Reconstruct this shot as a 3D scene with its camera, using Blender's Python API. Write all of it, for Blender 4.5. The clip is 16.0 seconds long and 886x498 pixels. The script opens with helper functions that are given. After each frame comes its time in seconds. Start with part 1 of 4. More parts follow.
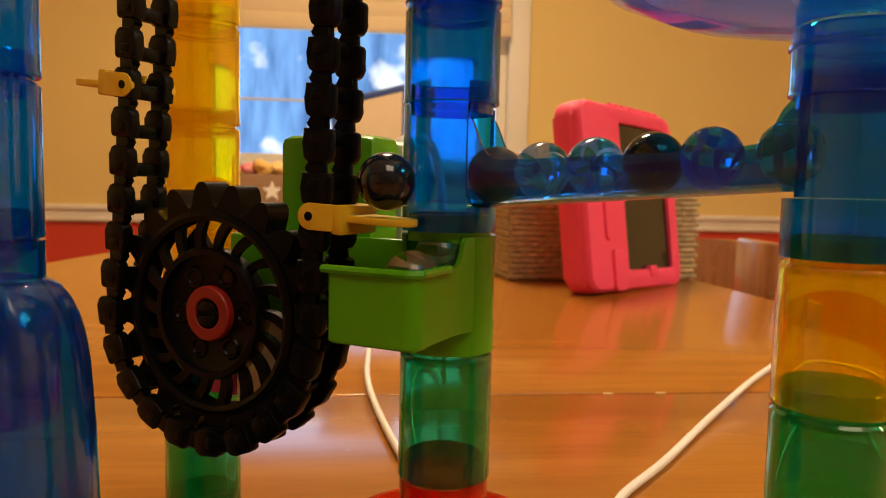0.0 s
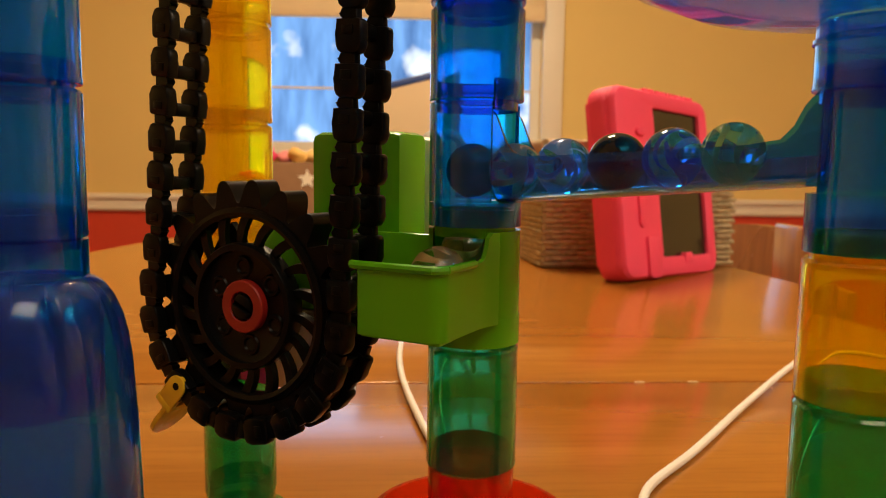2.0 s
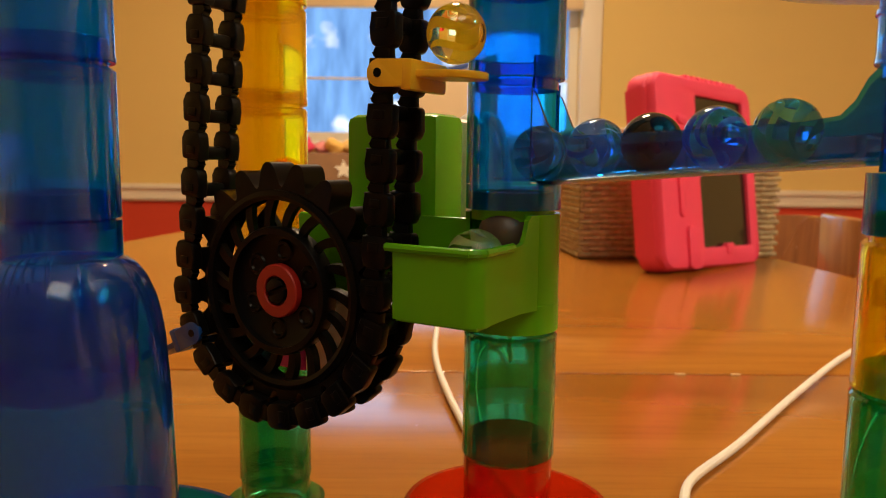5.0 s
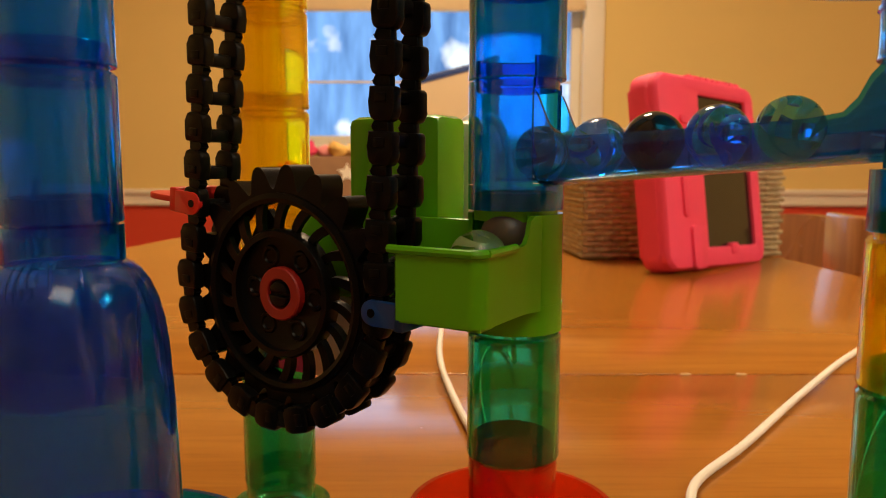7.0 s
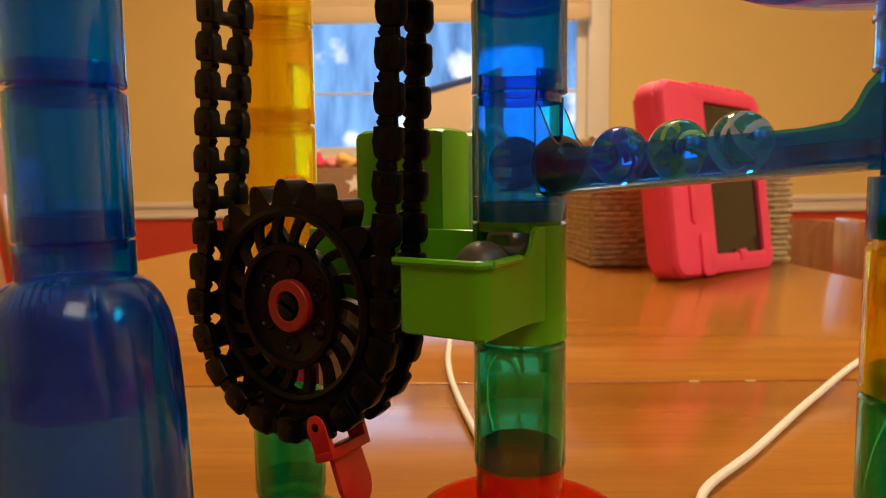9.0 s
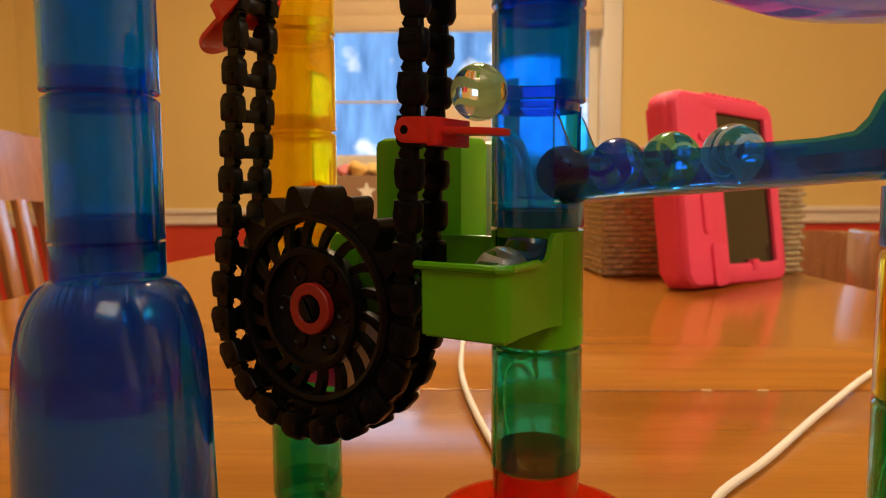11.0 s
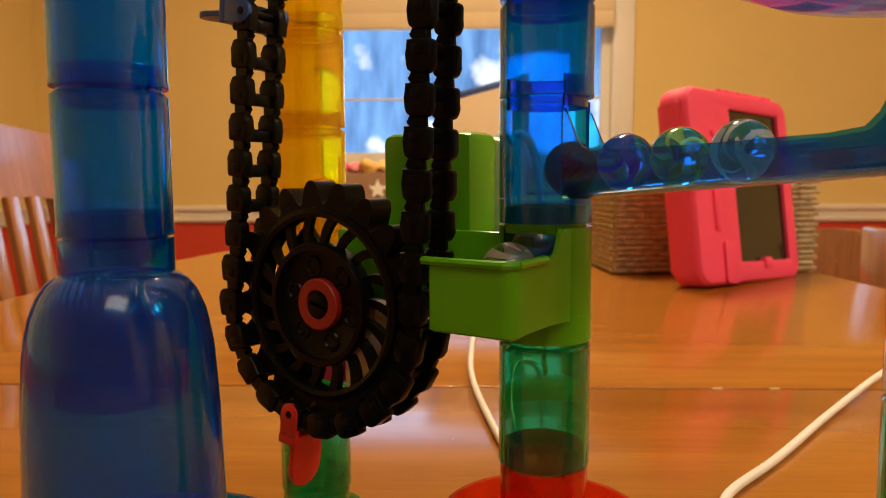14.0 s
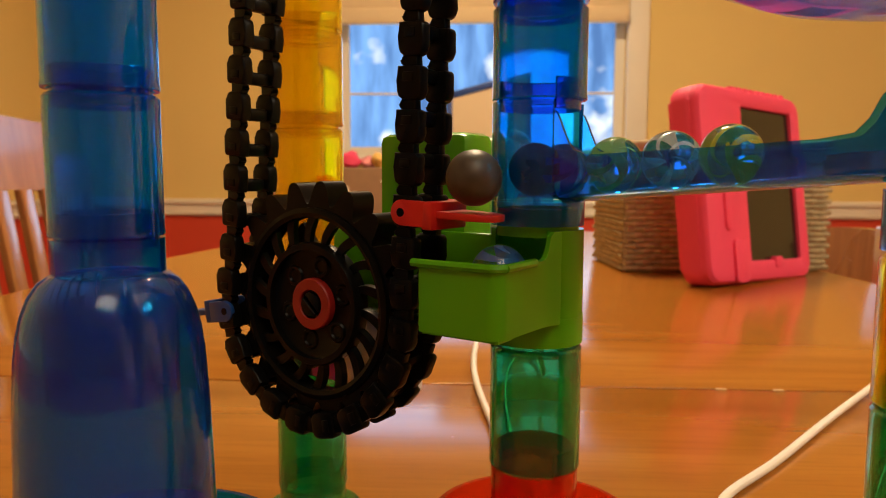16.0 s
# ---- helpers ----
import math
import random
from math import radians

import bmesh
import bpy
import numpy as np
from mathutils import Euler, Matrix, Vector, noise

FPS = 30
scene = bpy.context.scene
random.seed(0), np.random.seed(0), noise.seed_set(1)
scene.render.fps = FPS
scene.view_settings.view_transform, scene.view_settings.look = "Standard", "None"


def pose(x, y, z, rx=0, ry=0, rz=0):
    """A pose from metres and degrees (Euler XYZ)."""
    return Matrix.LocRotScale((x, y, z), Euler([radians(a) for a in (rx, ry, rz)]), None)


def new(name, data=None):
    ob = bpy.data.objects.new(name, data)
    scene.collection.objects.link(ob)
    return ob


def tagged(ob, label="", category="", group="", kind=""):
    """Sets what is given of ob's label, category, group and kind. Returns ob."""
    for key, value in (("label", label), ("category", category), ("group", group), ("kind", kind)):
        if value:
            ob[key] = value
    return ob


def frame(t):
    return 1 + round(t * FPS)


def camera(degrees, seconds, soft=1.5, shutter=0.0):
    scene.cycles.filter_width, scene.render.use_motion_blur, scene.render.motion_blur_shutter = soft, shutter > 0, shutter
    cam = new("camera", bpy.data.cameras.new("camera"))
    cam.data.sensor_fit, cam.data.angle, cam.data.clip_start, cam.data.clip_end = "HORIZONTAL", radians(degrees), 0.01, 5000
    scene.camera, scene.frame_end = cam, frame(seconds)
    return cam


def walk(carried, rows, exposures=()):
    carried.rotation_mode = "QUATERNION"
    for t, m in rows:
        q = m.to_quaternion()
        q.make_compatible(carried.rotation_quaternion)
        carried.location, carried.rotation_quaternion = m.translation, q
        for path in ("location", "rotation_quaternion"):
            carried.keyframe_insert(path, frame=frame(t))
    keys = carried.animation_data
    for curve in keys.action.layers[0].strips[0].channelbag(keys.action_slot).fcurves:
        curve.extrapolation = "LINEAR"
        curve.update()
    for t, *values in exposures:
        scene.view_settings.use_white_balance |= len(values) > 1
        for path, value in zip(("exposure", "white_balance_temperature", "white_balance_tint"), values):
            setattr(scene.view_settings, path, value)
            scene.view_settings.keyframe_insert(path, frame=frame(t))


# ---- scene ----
cam = camera(62.0, 16.0, soft=1.0)
PATH = [
    (0, -0.00141, 0.00414, 0.12745, 0.124, -5.049, 1.263),
    (0.5, -0.00006, 0.00438, 0.12833, 0.487, -5.258, 0.832),
    (1, -0.00156, 0.00211, 0.12845, 1.026, -5.457, 0.802),
    (1.5, 0.00043, 0.00067, 0.12931, 1.694, -5.730, 0.704),
    (2, 0.00087, 0.00018, 0.13024, 2.767, -6.186, 0.714),
    (2.5, -0.00114, 0.00218, 0.12977, 3.760, -6.373, 0.953),
    (3, -0.00117, 0.00429, 0.12971, 4.539, -6.555, 0.979),
    (3.5, -0.00084, 0.00537, 0.12889, 4.988, -6.760, 0.954),
    (4, 0.00058, 0.00543, 0.12755, 5.297, -6.920, 0.888),
    (6.5, -0.00043, 0.00466, 0.12799, 5.821, -6.863, 0.330),
    (7, 0.00058, 0.00554, 0.12734, 5.792, -6.715, 0.082),
    (7.5, 0.00028, 0.00450, 0.12707, 5.781, -6.518, -0.023),
    (8, 0.00061, 0.00279, 0.12709, 5.997, -6.214, -0.270),
    (8.5, 0.00211, 0.00310, 0.12826, 6.269, -6.046, -0.667),
    (9, 0.00182, 0.00294, 0.12810, 6.389, -5.967, -0.705),
    (9.5, 0.00121, 0.00171, 0.12794, 6.484, -5.782, -0.517),
    (10, 0.00028, -0.00038, 0.12802, 6.719, -5.468, -0.418),
    (12.5, -0.00035, -0.00210, 0.12677, 7.693, -5.252, -0.194),
    (13, -0.00022, -0.00166, 0.12754, 7.747, -5.327, -0.247),
    (13.5, 0.00007, -0.00131, 0.12702, 7.840, -5.348, -0.232),
    (14, 0.00072, -0.00151, 0.12707, 8.097, -5.473, -0.244),
    (14.5, 0.00073, -0.00158, 0.12724, 8.384, -5.546, -0.104),
    (15, 0.00441, -0.00074, 0.12565, 8.722, -5.724, 0.343),
    (15.5, 0.00469, -0.00200, 0.12691, 8.972, -5.819, 0.334),
    (16, 0.00651, -0.00072, 0.12907, 9.150, -5.909, 0.154),
]
walk(cam, [(t, pose(x, y, z, 90 + p, -r, a)) for t, x, y, z, a, p, r in PATH])
cam.data.dof.use_dof = True
cam.data.dof.focus_distance = 0.195
cam.data.dof.aperture_fstop = 29.0

# ---- light ----
world = bpy.data.worlds.new("world")
scene.world = world
world.use_nodes = True
sky = world.node_tree.nodes.new("ShaderNodeTexSky")
sky.sky_type, sky.sun_disc, sky.sun_elevation, sky.sun_rotation = "NISHITA", False, radians(12), radians(40)
world.node_tree.links.new(sky.outputs[0], world.node_tree.nodes["Background"].inputs[0])
world.node_tree.nodes["Background"].inputs[1].default_value = 0.1
scene.view_settings.exposure = 0.0

ROOM = pose(0, 0, 0, 0, 0, 6)          # the room and the table are turned by six degrees
GRID = pose(0, 0.204, 0, 0, 0, -25.3)  # the marble run's own axes: x along the track, y away


def lamp(name, kind, m, energy, color, size=0.1, size_y=None):
    d = bpy.data.lights.new(name, kind)
    d.energy, d.color = energy, color
    if kind == "AREA":
        d.size = size
        if size_y:
            d.shape, d.size_y = "RECTANGLE", size_y
    else:
        d.shadow_soft_size = size
    ob = new(name, d)
    ob.matrix_world = m
    return ob


lamp("window_light", "AREA", ROOM @ pose(0.0, 3.215, 0.48, -90, 0, 0), 2.2, (0.62, 0.8, 1.0), 1.1, 0.5)
HUB = (1.20, 0.02, 0.98)                # the chandelier
BULBS = [(HUB[0] + 0.085 * math.cos(radians(72 * i + 20)), HUB[1] + 0.085 * math.sin(radians(72 * i + 20)), HUB[2] - 0.04) for i in range(5)]
for b in BULBS:
    lamp("bulb_light", "POINT", ROOM @ pose(*b), 6.6, (1.0, 0.82, 0.60), 0.095)
# added fill without a fixture, brightens the fronts that face the camera
lamp("ceiling_fill", "AREA", ROOM @ pose(0.45, -1.0, 1.66, 0, 0, 0), 17, (1.0, 0.80, 0.56), 1.0)
# added fill without a fixture, brightens the back wall
lamp("ceiling_fill", "AREA", ROOM @ pose(0.05, 1.5, 1.66, 0, 0, 0), 45, (1.0, 0.74, 0.45), 0.34)


# ---- materials ----
def nodes_of(name):
    m = bpy.data.materials.new(name)
    m.use_nodes = True
    return m, m.node_tree.nodes, m.node_tree.links, m.node_tree.nodes["Principled BSDF"]


def plain(name, color, rough=0.4, metal=0.0, vary=0.12, scale=30.0, bump=0.02, coat=0.0, bscale=None, emit=None, spec=0.5):
    """Paint, plastic, cloth: colour varied at two scales, with fine relief."""
    m, n, l, p = nodes_of(name)
    co = n.new("ShaderNodeTexCoord")
    a, b = n.new("ShaderNodeTexNoise"), n.new("ShaderNodeTexNoise")
    a.inputs["Scale"].default_value, b.inputs["Scale"].default_value = scale, (bscale or scale * 9)
    a.inputs["Detail"].default_value = 6
    mix = n.new("ShaderNodeMix")
    mix.data_type = "RGBA"
    mix.inputs[6].default_value = (*[c * (1 - vary) for c in color], 1)
    mix.inputs[7].default_value = (*[min(1, c * (1 + vary)) for c in color], 1)
    bm_ = n.new("ShaderNodeBump")
    bm_.inputs["Strength"].default_value, bm_.inputs["Distance"].default_value = bump, 0.002
    for t in (a, b):
        l.new(co.outputs["Object"], t.inputs["Vector"])
    l.new(a.outputs[0], mix.inputs[0])
    l.new(mix.outputs[2], p.inputs["Base Color"])
    l.new(b.outputs[0], bm_.inputs["Height"])
    l.new(bm_.outputs[0], p.inputs["Normal"])
    rr = n.new("ShaderNodeMapRange")
    rr.inputs[3].default_value, rr.inputs[4].default_value = max(0.02, rough - 0.06), rough + 0.06
    l.new(a.outputs[0], rr.inputs[0])
    l.new(rr.outputs[0], p.inputs["Roughness"])
    p.inputs["Metallic"].default_value = metal
    p.inputs["Coat Weight"].default_value = coat
    p.inputs["Specular IOR Level"].default_value = spec
    return m


def tinted(name, color, milk, rough=0.05, body=0.12, sheen=0.04):
    """Clear tinted plastic with a little milkiness in its body."""
    m, n, l, p = nodes_of(name)
    co = n.new("ShaderNodeTexCoord")
    a = n.new("ShaderNodeTexNoise")
    a.inputs["Scale"].default_value, a.inputs["Detail"].default_value = 160, 4
    l.new(co.outputs["Object"], a.inputs["Vector"])
    rr = n.new("ShaderNodeMapRange")
    rr.inputs[1].default_value, rr.inputs[2].default_value = 0.35, 0.75
    rr.inputs[3].default_value, rr.inputs[4].default_value = rough * 0.5, rough * 1.6
    l.new(a.outputs[0], rr.inputs[0])
    l.new(rr.outputs[0], p.inputs["Roughness"])
    p.inputs["Base Color"].default_value = (*color, 1)
    p.inputs["Transmission Weight"].default_value = 1
    p.inputs["IOR"].default_value = 1.42
    p.inputs["Coat Weight"].default_value = 0.6
    p.inputs["Coat Roughness"].default_value = sheen
    p.inputs["Coat IOR"].default_value = 1.35
    back, front, diff, mix = n.new("ShaderNodeBsdfTranslucent"), n.new("ShaderNodeBsdfDiffuse"), n.new("ShaderNodeMixShader"), n.new("ShaderNodeMixShader")
    back.inputs["Color"].default_value = front.inputs["Color"].default_value = (*milk, 1)
    diff.inputs[0].default_value = 0.45
    l.new(back.outputs[0], diff.inputs[1])
    l.new(front.outputs[0], diff.inputs[2])
    mix.inputs[0].default_value = body
    l.new(p.outputs[0], mix.inputs[1])
    l.new(diff.outputs[0], mix.inputs[2])
    l.new(mix.outputs[0], n["Material Output"].inputs[0])
    return m


def glass(name, color, rough=0.0, ior=1.5):
    m, n, l, p = nodes_of(name)
    p.inputs["Base Color"].default_value = (*color, 1)
    p.inputs["Transmission Weight"].default_value = 1
    p.inputs["Roughness"].default_value = rough
    p.inputs["IOR"].default_value = ior
    return m


def wood(name, dark, light, rough=0.3, along="X", scale=3.0, coat=0.0, stretch=14.0):
    m, n, l, p = nodes_of(name)
    co, mp = n.new("ShaderNodeTexCoord"), n.new("ShaderNodeMapping")
    s = [stretch * scale] * 3
    s["XYZ".index(along)] = scale
    mp.inputs["Scale"].default_value = s
    l.new(co.outputs["Object"], mp.inputs[0])
    a, b, c = (n.new("ShaderNodeTexNoise") for _ in range(3))
    a.inputs["Scale"].default_value, a.inputs["Detail"].default_value, a.inputs["Distortion"].default_value = 1.0, 8, 0.6
    b.inputs["Scale"].default_value, b.inputs["Detail"].default_value = 7.0, 4
    c.inputs["Scale"].default_value = 2.2
    l.new(mp.outputs[0], a.inputs["Vector"])
    l.new(mp.outputs[0], b.inputs["Vector"])
    l.new(co.outputs["Object"], c.inputs["Vector"])
    mix, mix2 = n.new("ShaderNodeMix"), n.new("ShaderNodeMix")
    mix.data_type = mix2.data_type = "RGBA"
    mix.inputs[6].default_value, mix.inputs[7].default_value = (*dark, 1), (*light, 1)
    ramp = n.new("ShaderNodeMapRange")
    ramp.inputs[1].default_value, ramp.inputs[2].default_value = 0.3, 0.7
    l.new(a.outputs[0], ramp.inputs[0])
    l.new(ramp.outputs[0], mix.inputs[0])
    l.new(mix.outputs[2], mix2.inputs[6])
    mix2.inputs[7].default_value = (*[d * 0.6 for d in dark], 1)
    r2 = n.new("ShaderNodeMapRange")
    r2.inputs[1].default_value, r2.inputs[2].default_value, r2.inputs[4].default_value = 0.5, 0.8, 0.35
    l.new(b.outputs[0], r2.inputs[0])
    l.new(r2.outputs[0], mix2.inputs[0])
    l.new(mix2.outputs[2], p.inputs["Base Color"])
    r3 = n.new("ShaderNodeMapRange")
    r3.inputs[3].default_value, r3.inputs[4].default_value = rough * 0.7, rough * 1.5
    l.new(c.outputs[0], r3.inputs[0])
    d = n.new("ShaderNodeTexNoise")
    d.inputs["Scale"].default_value, d.inputs["Detail"].default_value = 90.0, 6
    l.new(co.outputs["Object"], d.inputs["Vector"])
    r4, add = n.new("ShaderNodeMapRange"), n.new("ShaderNodeMath")
    r4.inputs[1].default_value, r4.inputs[2].default_value, r4.inputs[4].default_value = 0.68, 0.76, 0.12
    l.new(d.outputs[0], r4.inputs[0])
    l.new(r3.outputs[0], add.inputs[0])
    l.new(r4.outputs[0], add.inputs[1])
    l.new(add.outputs[0], p.inputs["Roughness"])
    bu = n.new("ShaderNodeBump")
    bu.inputs["Strength"].default_value, bu.inputs["Distance"].default_value = 0.06, 0.0006
    l.new(b.outputs[0], bu.inputs["Height"])
    l.new(bu.outputs[0], p.inputs["Normal"])
    p.inputs["Coat Weight"].default_value = coat
    p.inputs["Coat Roughness"].default_value = 0.12
    return m


def outdoors(name):
    """Cold evening daylight behind bare trees."""
    m, n, l, p = nodes_of(name)
    co, mp = n.new("ShaderNodeTexCoord"), n.new("ShaderNodeMapping")
    mp.inputs["Scale"].default_value = (6, 1, 1.2)
    l.new(co.outputs["Object"], mp.inputs[0])
    a, b = n.new("ShaderNodeTexNoise"), n.new("ShaderNodeTexNoise")
    a.inputs["Scale"].default_value, a.inputs["Detail"].default_value = 1.6, 5
    b.inputs["Scale"].default_value, b.inputs["Detail"].default_value = 2.6, 3
    l.new(mp.outputs[0], a.inputs["Vector"])
    l.new(co.outputs["Object"], b.inputs["Vector"])
    mix, mix2 = n.new("ShaderNodeMix"), n.new("ShaderNodeMix")
    mix.data_type = mix2.data_type = "RGBA"
    mix.inputs[6].default_value, mix.inputs[7].default_value = (0.09, 0.20, 0.46, 1), (0.22, 0.46, 0.90, 1)
    r1, r2 = n.new("ShaderNodeMapRange"), n.new("ShaderNodeMapRange")
    r1.inputs[1].default_value, r1.inputs[2].default_value = 0.35, 0.65
    r2.inputs[1].default_value, r2.inputs[2].default_value = 0.58, 0.66
    l.new(a.outputs[0], r1.inputs[0])
    l.new(b.outputs[0], r2.inputs[0])
    l.new(r1.outputs[0], mix.inputs[0])
    l.new(mix.outputs[2], mix2.inputs[6])
    mix2.inputs[7].default_value = (0.85, 0.93, 1.0, 1)
    l.new(r2.outputs[0], mix2.inputs[0])
    e = n.new("ShaderNodeEmission")
    e.inputs[1].default_value = 1.25
    l.new(mix2.outputs[2], e.inputs[0])
    l.new(e.outputs[0], n["Material Output"].inputs[0])
    n.remove(p)
    return m


def petal(name, color):
    """Thin coloured glass ribbon that takes light on both faces."""
    m, n, l, p = nodes_of(name)
    p.inputs["Base Color"].default_value = (*color, 1)
    p.inputs["Roughness"].default_value = 0.5
    t, mix = n.new("ShaderNodeBsdfTranslucent"), n.new("ShaderNodeMixShader")
    t.inputs[0].default_value = (*color, 1)
    mix.inputs[0].default_value = 0.35
    l.new(p.outputs[0], mix.inputs[1])
    l.new(t.outputs[0], mix.inputs[2])
    l.new(mix.outputs[0], n["Material Output"].inputs[0])
    return m


BLUE = tinted("blue_clear_plastic", (0.012, 0.52, 0.99), (0.0, 0.24, 1.0), rough=0.06, body=0.16)
BLUE_TRACK = tinted("blue_track_plastic", (0.04, 0.45, 0.97), (0.01, 0.20, 0.95), rough=0.012, body=0.08)
BLUE_THICK = tinted("thick_blue_clear_plastic", (0.025, 0.50, 0.98), (0.05, 0.20, 0.95), rough=0.015, body=0.18, sheen=0.22)
# same blue plastic, colour darkened for the light lost where walls overlap
BLUE_NECK = tinted("blue_overlap_darkened_plastic", (0.004, 0.20, 0.80), (0.0, 0.08, 0.60), rough=0.02, body=0.10)
GREEN = tinted("green_clear_plastic", (0.13, 0.70, 0.42), (0.0, 0.42, 0.18), rough=0.015, body=0.09)
AMBER = tinted("amber_clear_plastic", (1.0, 0.85, 0.04), (1.0, 0.65, 0.0), rough=0.02, body=0.16)
RED = tinted("red_clear_plastic", (0.94, 0.14, 0.07), (0.92, 0.06, 0.01), rough=0.02, body=0.24)
LIME = plain("lime_plastic", (0.098, 0.41, 0.006), 0.24, vary=0.05, scale=60, bump=0.01, spec=0.35)
BLACK = plain("black_plastic", (0.0032, 0.0031, 0.0030), 0.32, vary=0.3, scale=300, bump=0.06, spec=0.13)
HUB_RED = plain("red_plastic", (0.30, 0.012, 0.008), 0.45, vary=0.08, scale=200)
P_YELLOW = plain("yellow_plastic", (0.80, 0.50, 0.02), 0.35, vary=0.06, scale=200)
P_BLUE = plain("blue_plastic", (0.007, 0.055, 0.25), 0.35, vary=0.06, scale=200)
P_RED = plain("paddle_red_plastic", (0.62, 0.018, 0.014), 0.35, vary=0.06, scale=200)
CREAM = plain("cream_plastic", (0.75, 0.68, 0.50), 0.4, vary=0.05)
CABLE = plain("white_cable", (0.78, 0.75, 0.68), 0.4, vary=0.04)
PINK = plain("pink_foam", (0.85, 0.06, 0.15), 0.62, vary=0.06, scale=60, bump=0.15)
SCREEN = plain("dark_screen", (0.018, 0.016, 0.012), 0.08, vary=0.1, scale=20, bump=0.0)
TABLE = wood("table_wood", (0.30, 0.108, 0.014), (0.38, 0.149, 0.022), 0.15, "X", 3.4, 0.0)
CHAIR = wood("chair_wood", (0.25, 0.085, 0.025), (0.38, 0.15, 0.045), 0.26, "Z", 4.0, 1.0)
WALL = plain("tan_wall_paint", (0.76, 0.56, 0.20), 0.75, vary=0.03, scale=3, bump=0.05, bscale=220)
WALL_RED = plain("red_wall_paint", (0.62, 0.055, 0.02), 0.7, vary=0.04, scale=3, bump=0.05, bscale=220)
TRIM = plain("white_trim_paint", (0.80, 0.74, 0.62), 0.45, vary=0.03, scale=8)
CEIL = plain("ceiling_paint", (0.82, 0.78, 0.70), 0.9, vary=0.02, scale=3)
CARPET = plain("floor_carpet", (0.30, 0.20, 0.12), 0.95, vary=0.2, scale=12, bump=0.6, bscale=300)
SHADE = plain("cream_shade_cloth", (0.78, 0.62, 0.38), 0.85, vary=0.06, scale=20, bump=0.3)
WICKER = plain("wicker", (0.44, 0.35, 0.19), 0.6, vary=0.55, scale=110, bump=0.3)
OUTSIDE = outdoors("outdoor_backdrop")
BOARD = plain("board_surface", (0.60, 0.46, 0.29), 0.5, vary=0.04, scale=5)
NAVY = plain("navy_plastic", (0.02, 0.05, 0.2), 0.4)
BROWN = plain("brown_fabric", (0.26, 0.14, 0.07), 0.85, vary=0.15, scale=30, bump=0.2)
WHITE = plain("white_plastic", (0.82, 0.80, 0.85), 0.35, vary=0.03)
MAGENTA = plain("magenta_plastic", (0.55, 0.02, 0.42), 0.35, vary=0.05)
BRASS = plain("brass", (0.55, 0.38, 0.14), 0.25, 1.0, 0.08)
# pale colour for the painted glints in the table joint
GLINT = plain("pale_glint", (0.50, 0.32, 0.16), 0.6)
# near-black brown that stands for shade inside the leaf joint
SEAM = plain("seam_dark", (0.05, 0.02, 0.008), 0.8)


# ---- mesh helpers ----
def finish(bm, smooth=True, angle=35):
    bmesh.ops.recalc_face_normals(bm, faces=bm.faces)
    me = bpy.data.meshes.new("mesh")
    bm.to_mesh(me)
    bm.free()
    if smooth:
        me.shade_smooth()
        me.set_sharp_from_angle(angle=radians(angle))
    return me


def part(name, bm, material, parent=None, label="", m=None, angle=35):
    me = bm if isinstance(bm, bpy.types.Mesh) else finish(bm, angle=angle)
    if not me.materials:
        me.materials.append(material)
    ob = new(name, me)
    if parent is not None:
        ob.parent = parent
    if m is not None:
        ob.matrix_basis = m
    if label:
        ob["label"] = label
    return ob


def thing(name, label, category, m=None, group="", kind=""):
    ob = new(name)
    ob.empty_display_size = 0.01
    if m is not None:
        ob.matrix_basis = m
    return tagged(ob, label, category, group, kind)


def box(bm, x0, x1, y0, y1, z0, z1, bevel=0.0, m=None, seg=2):
    r = bmesh.ops.create_cube(bm, size=1)
    vs = r["verts"]
    for v in vs:
        v.co = Vector(((x0 + x1) / 2 + v.co.x * (x1 - x0), (y0 + y1) / 2 + v.co.y * (y1 - y0), (z0 + z1) / 2 + v.co.z * (z1 - z0)))
    made = set(vs)
    if bevel:
        es = [e for e in bm.edges if e.verts[0] in made and e.verts[1] in made]
        rr = bmesh.ops.bevel(bm, geom=es, offset=bevel, segments=seg, affect="EDGES", profile=0.5)
        made = {v for f in rr["faces"] for v in f.verts} | {v for v in made if v.is_valid}
    if m is not None:
        for v in made:
            v.co = m @ v.co
    return bm


def boxes(*rows):
    bm = bmesh.new()
    for r in rows:
        box(bm, *r)
    return bm


def lathe(profile, n=48, closed=False, cx=0.0, cy=0.0, bm=None, a0=0.0, a1=360.0):
    """Turns (radius, z) points about the z axis; closed joins the last to the first."""
    bm = bm or bmesh.new()
    full = abs(a1 - a0) >= 360
    k = n if full else n + 1
    rings = []
    for r, z in profile:
        if r < 1e-6:
            rings.append([bm.verts.new((cx, cy, z))] * k)
        else:
            rings.append([bm.verts.new((cx + r * math.cos(radians(a0 + (a1 - a0) * i / n)), cy + r * math.sin(radians(a0 + (a1 - a0) * i / n)), z)) for i in range(k)])
    pairs = list(zip(rings, rings[1:])) + ([(rings[-1], rings[0])] if closed else [])
    for p, q in pairs:
        for i in range(n):
            j = (i + 1) % k
            vs = []
            for v in (p[i], p[j], q[j], q[i]):
                if v not in vs:
                    vs.append(v)
            if len(vs) > 2:
                bm.faces.new(vs)
    if closed and not full:
        bm.faces.new([r[0] for r in rings])
        bm.faces.new([r[-1] for r in reversed(rings)])
    return bm


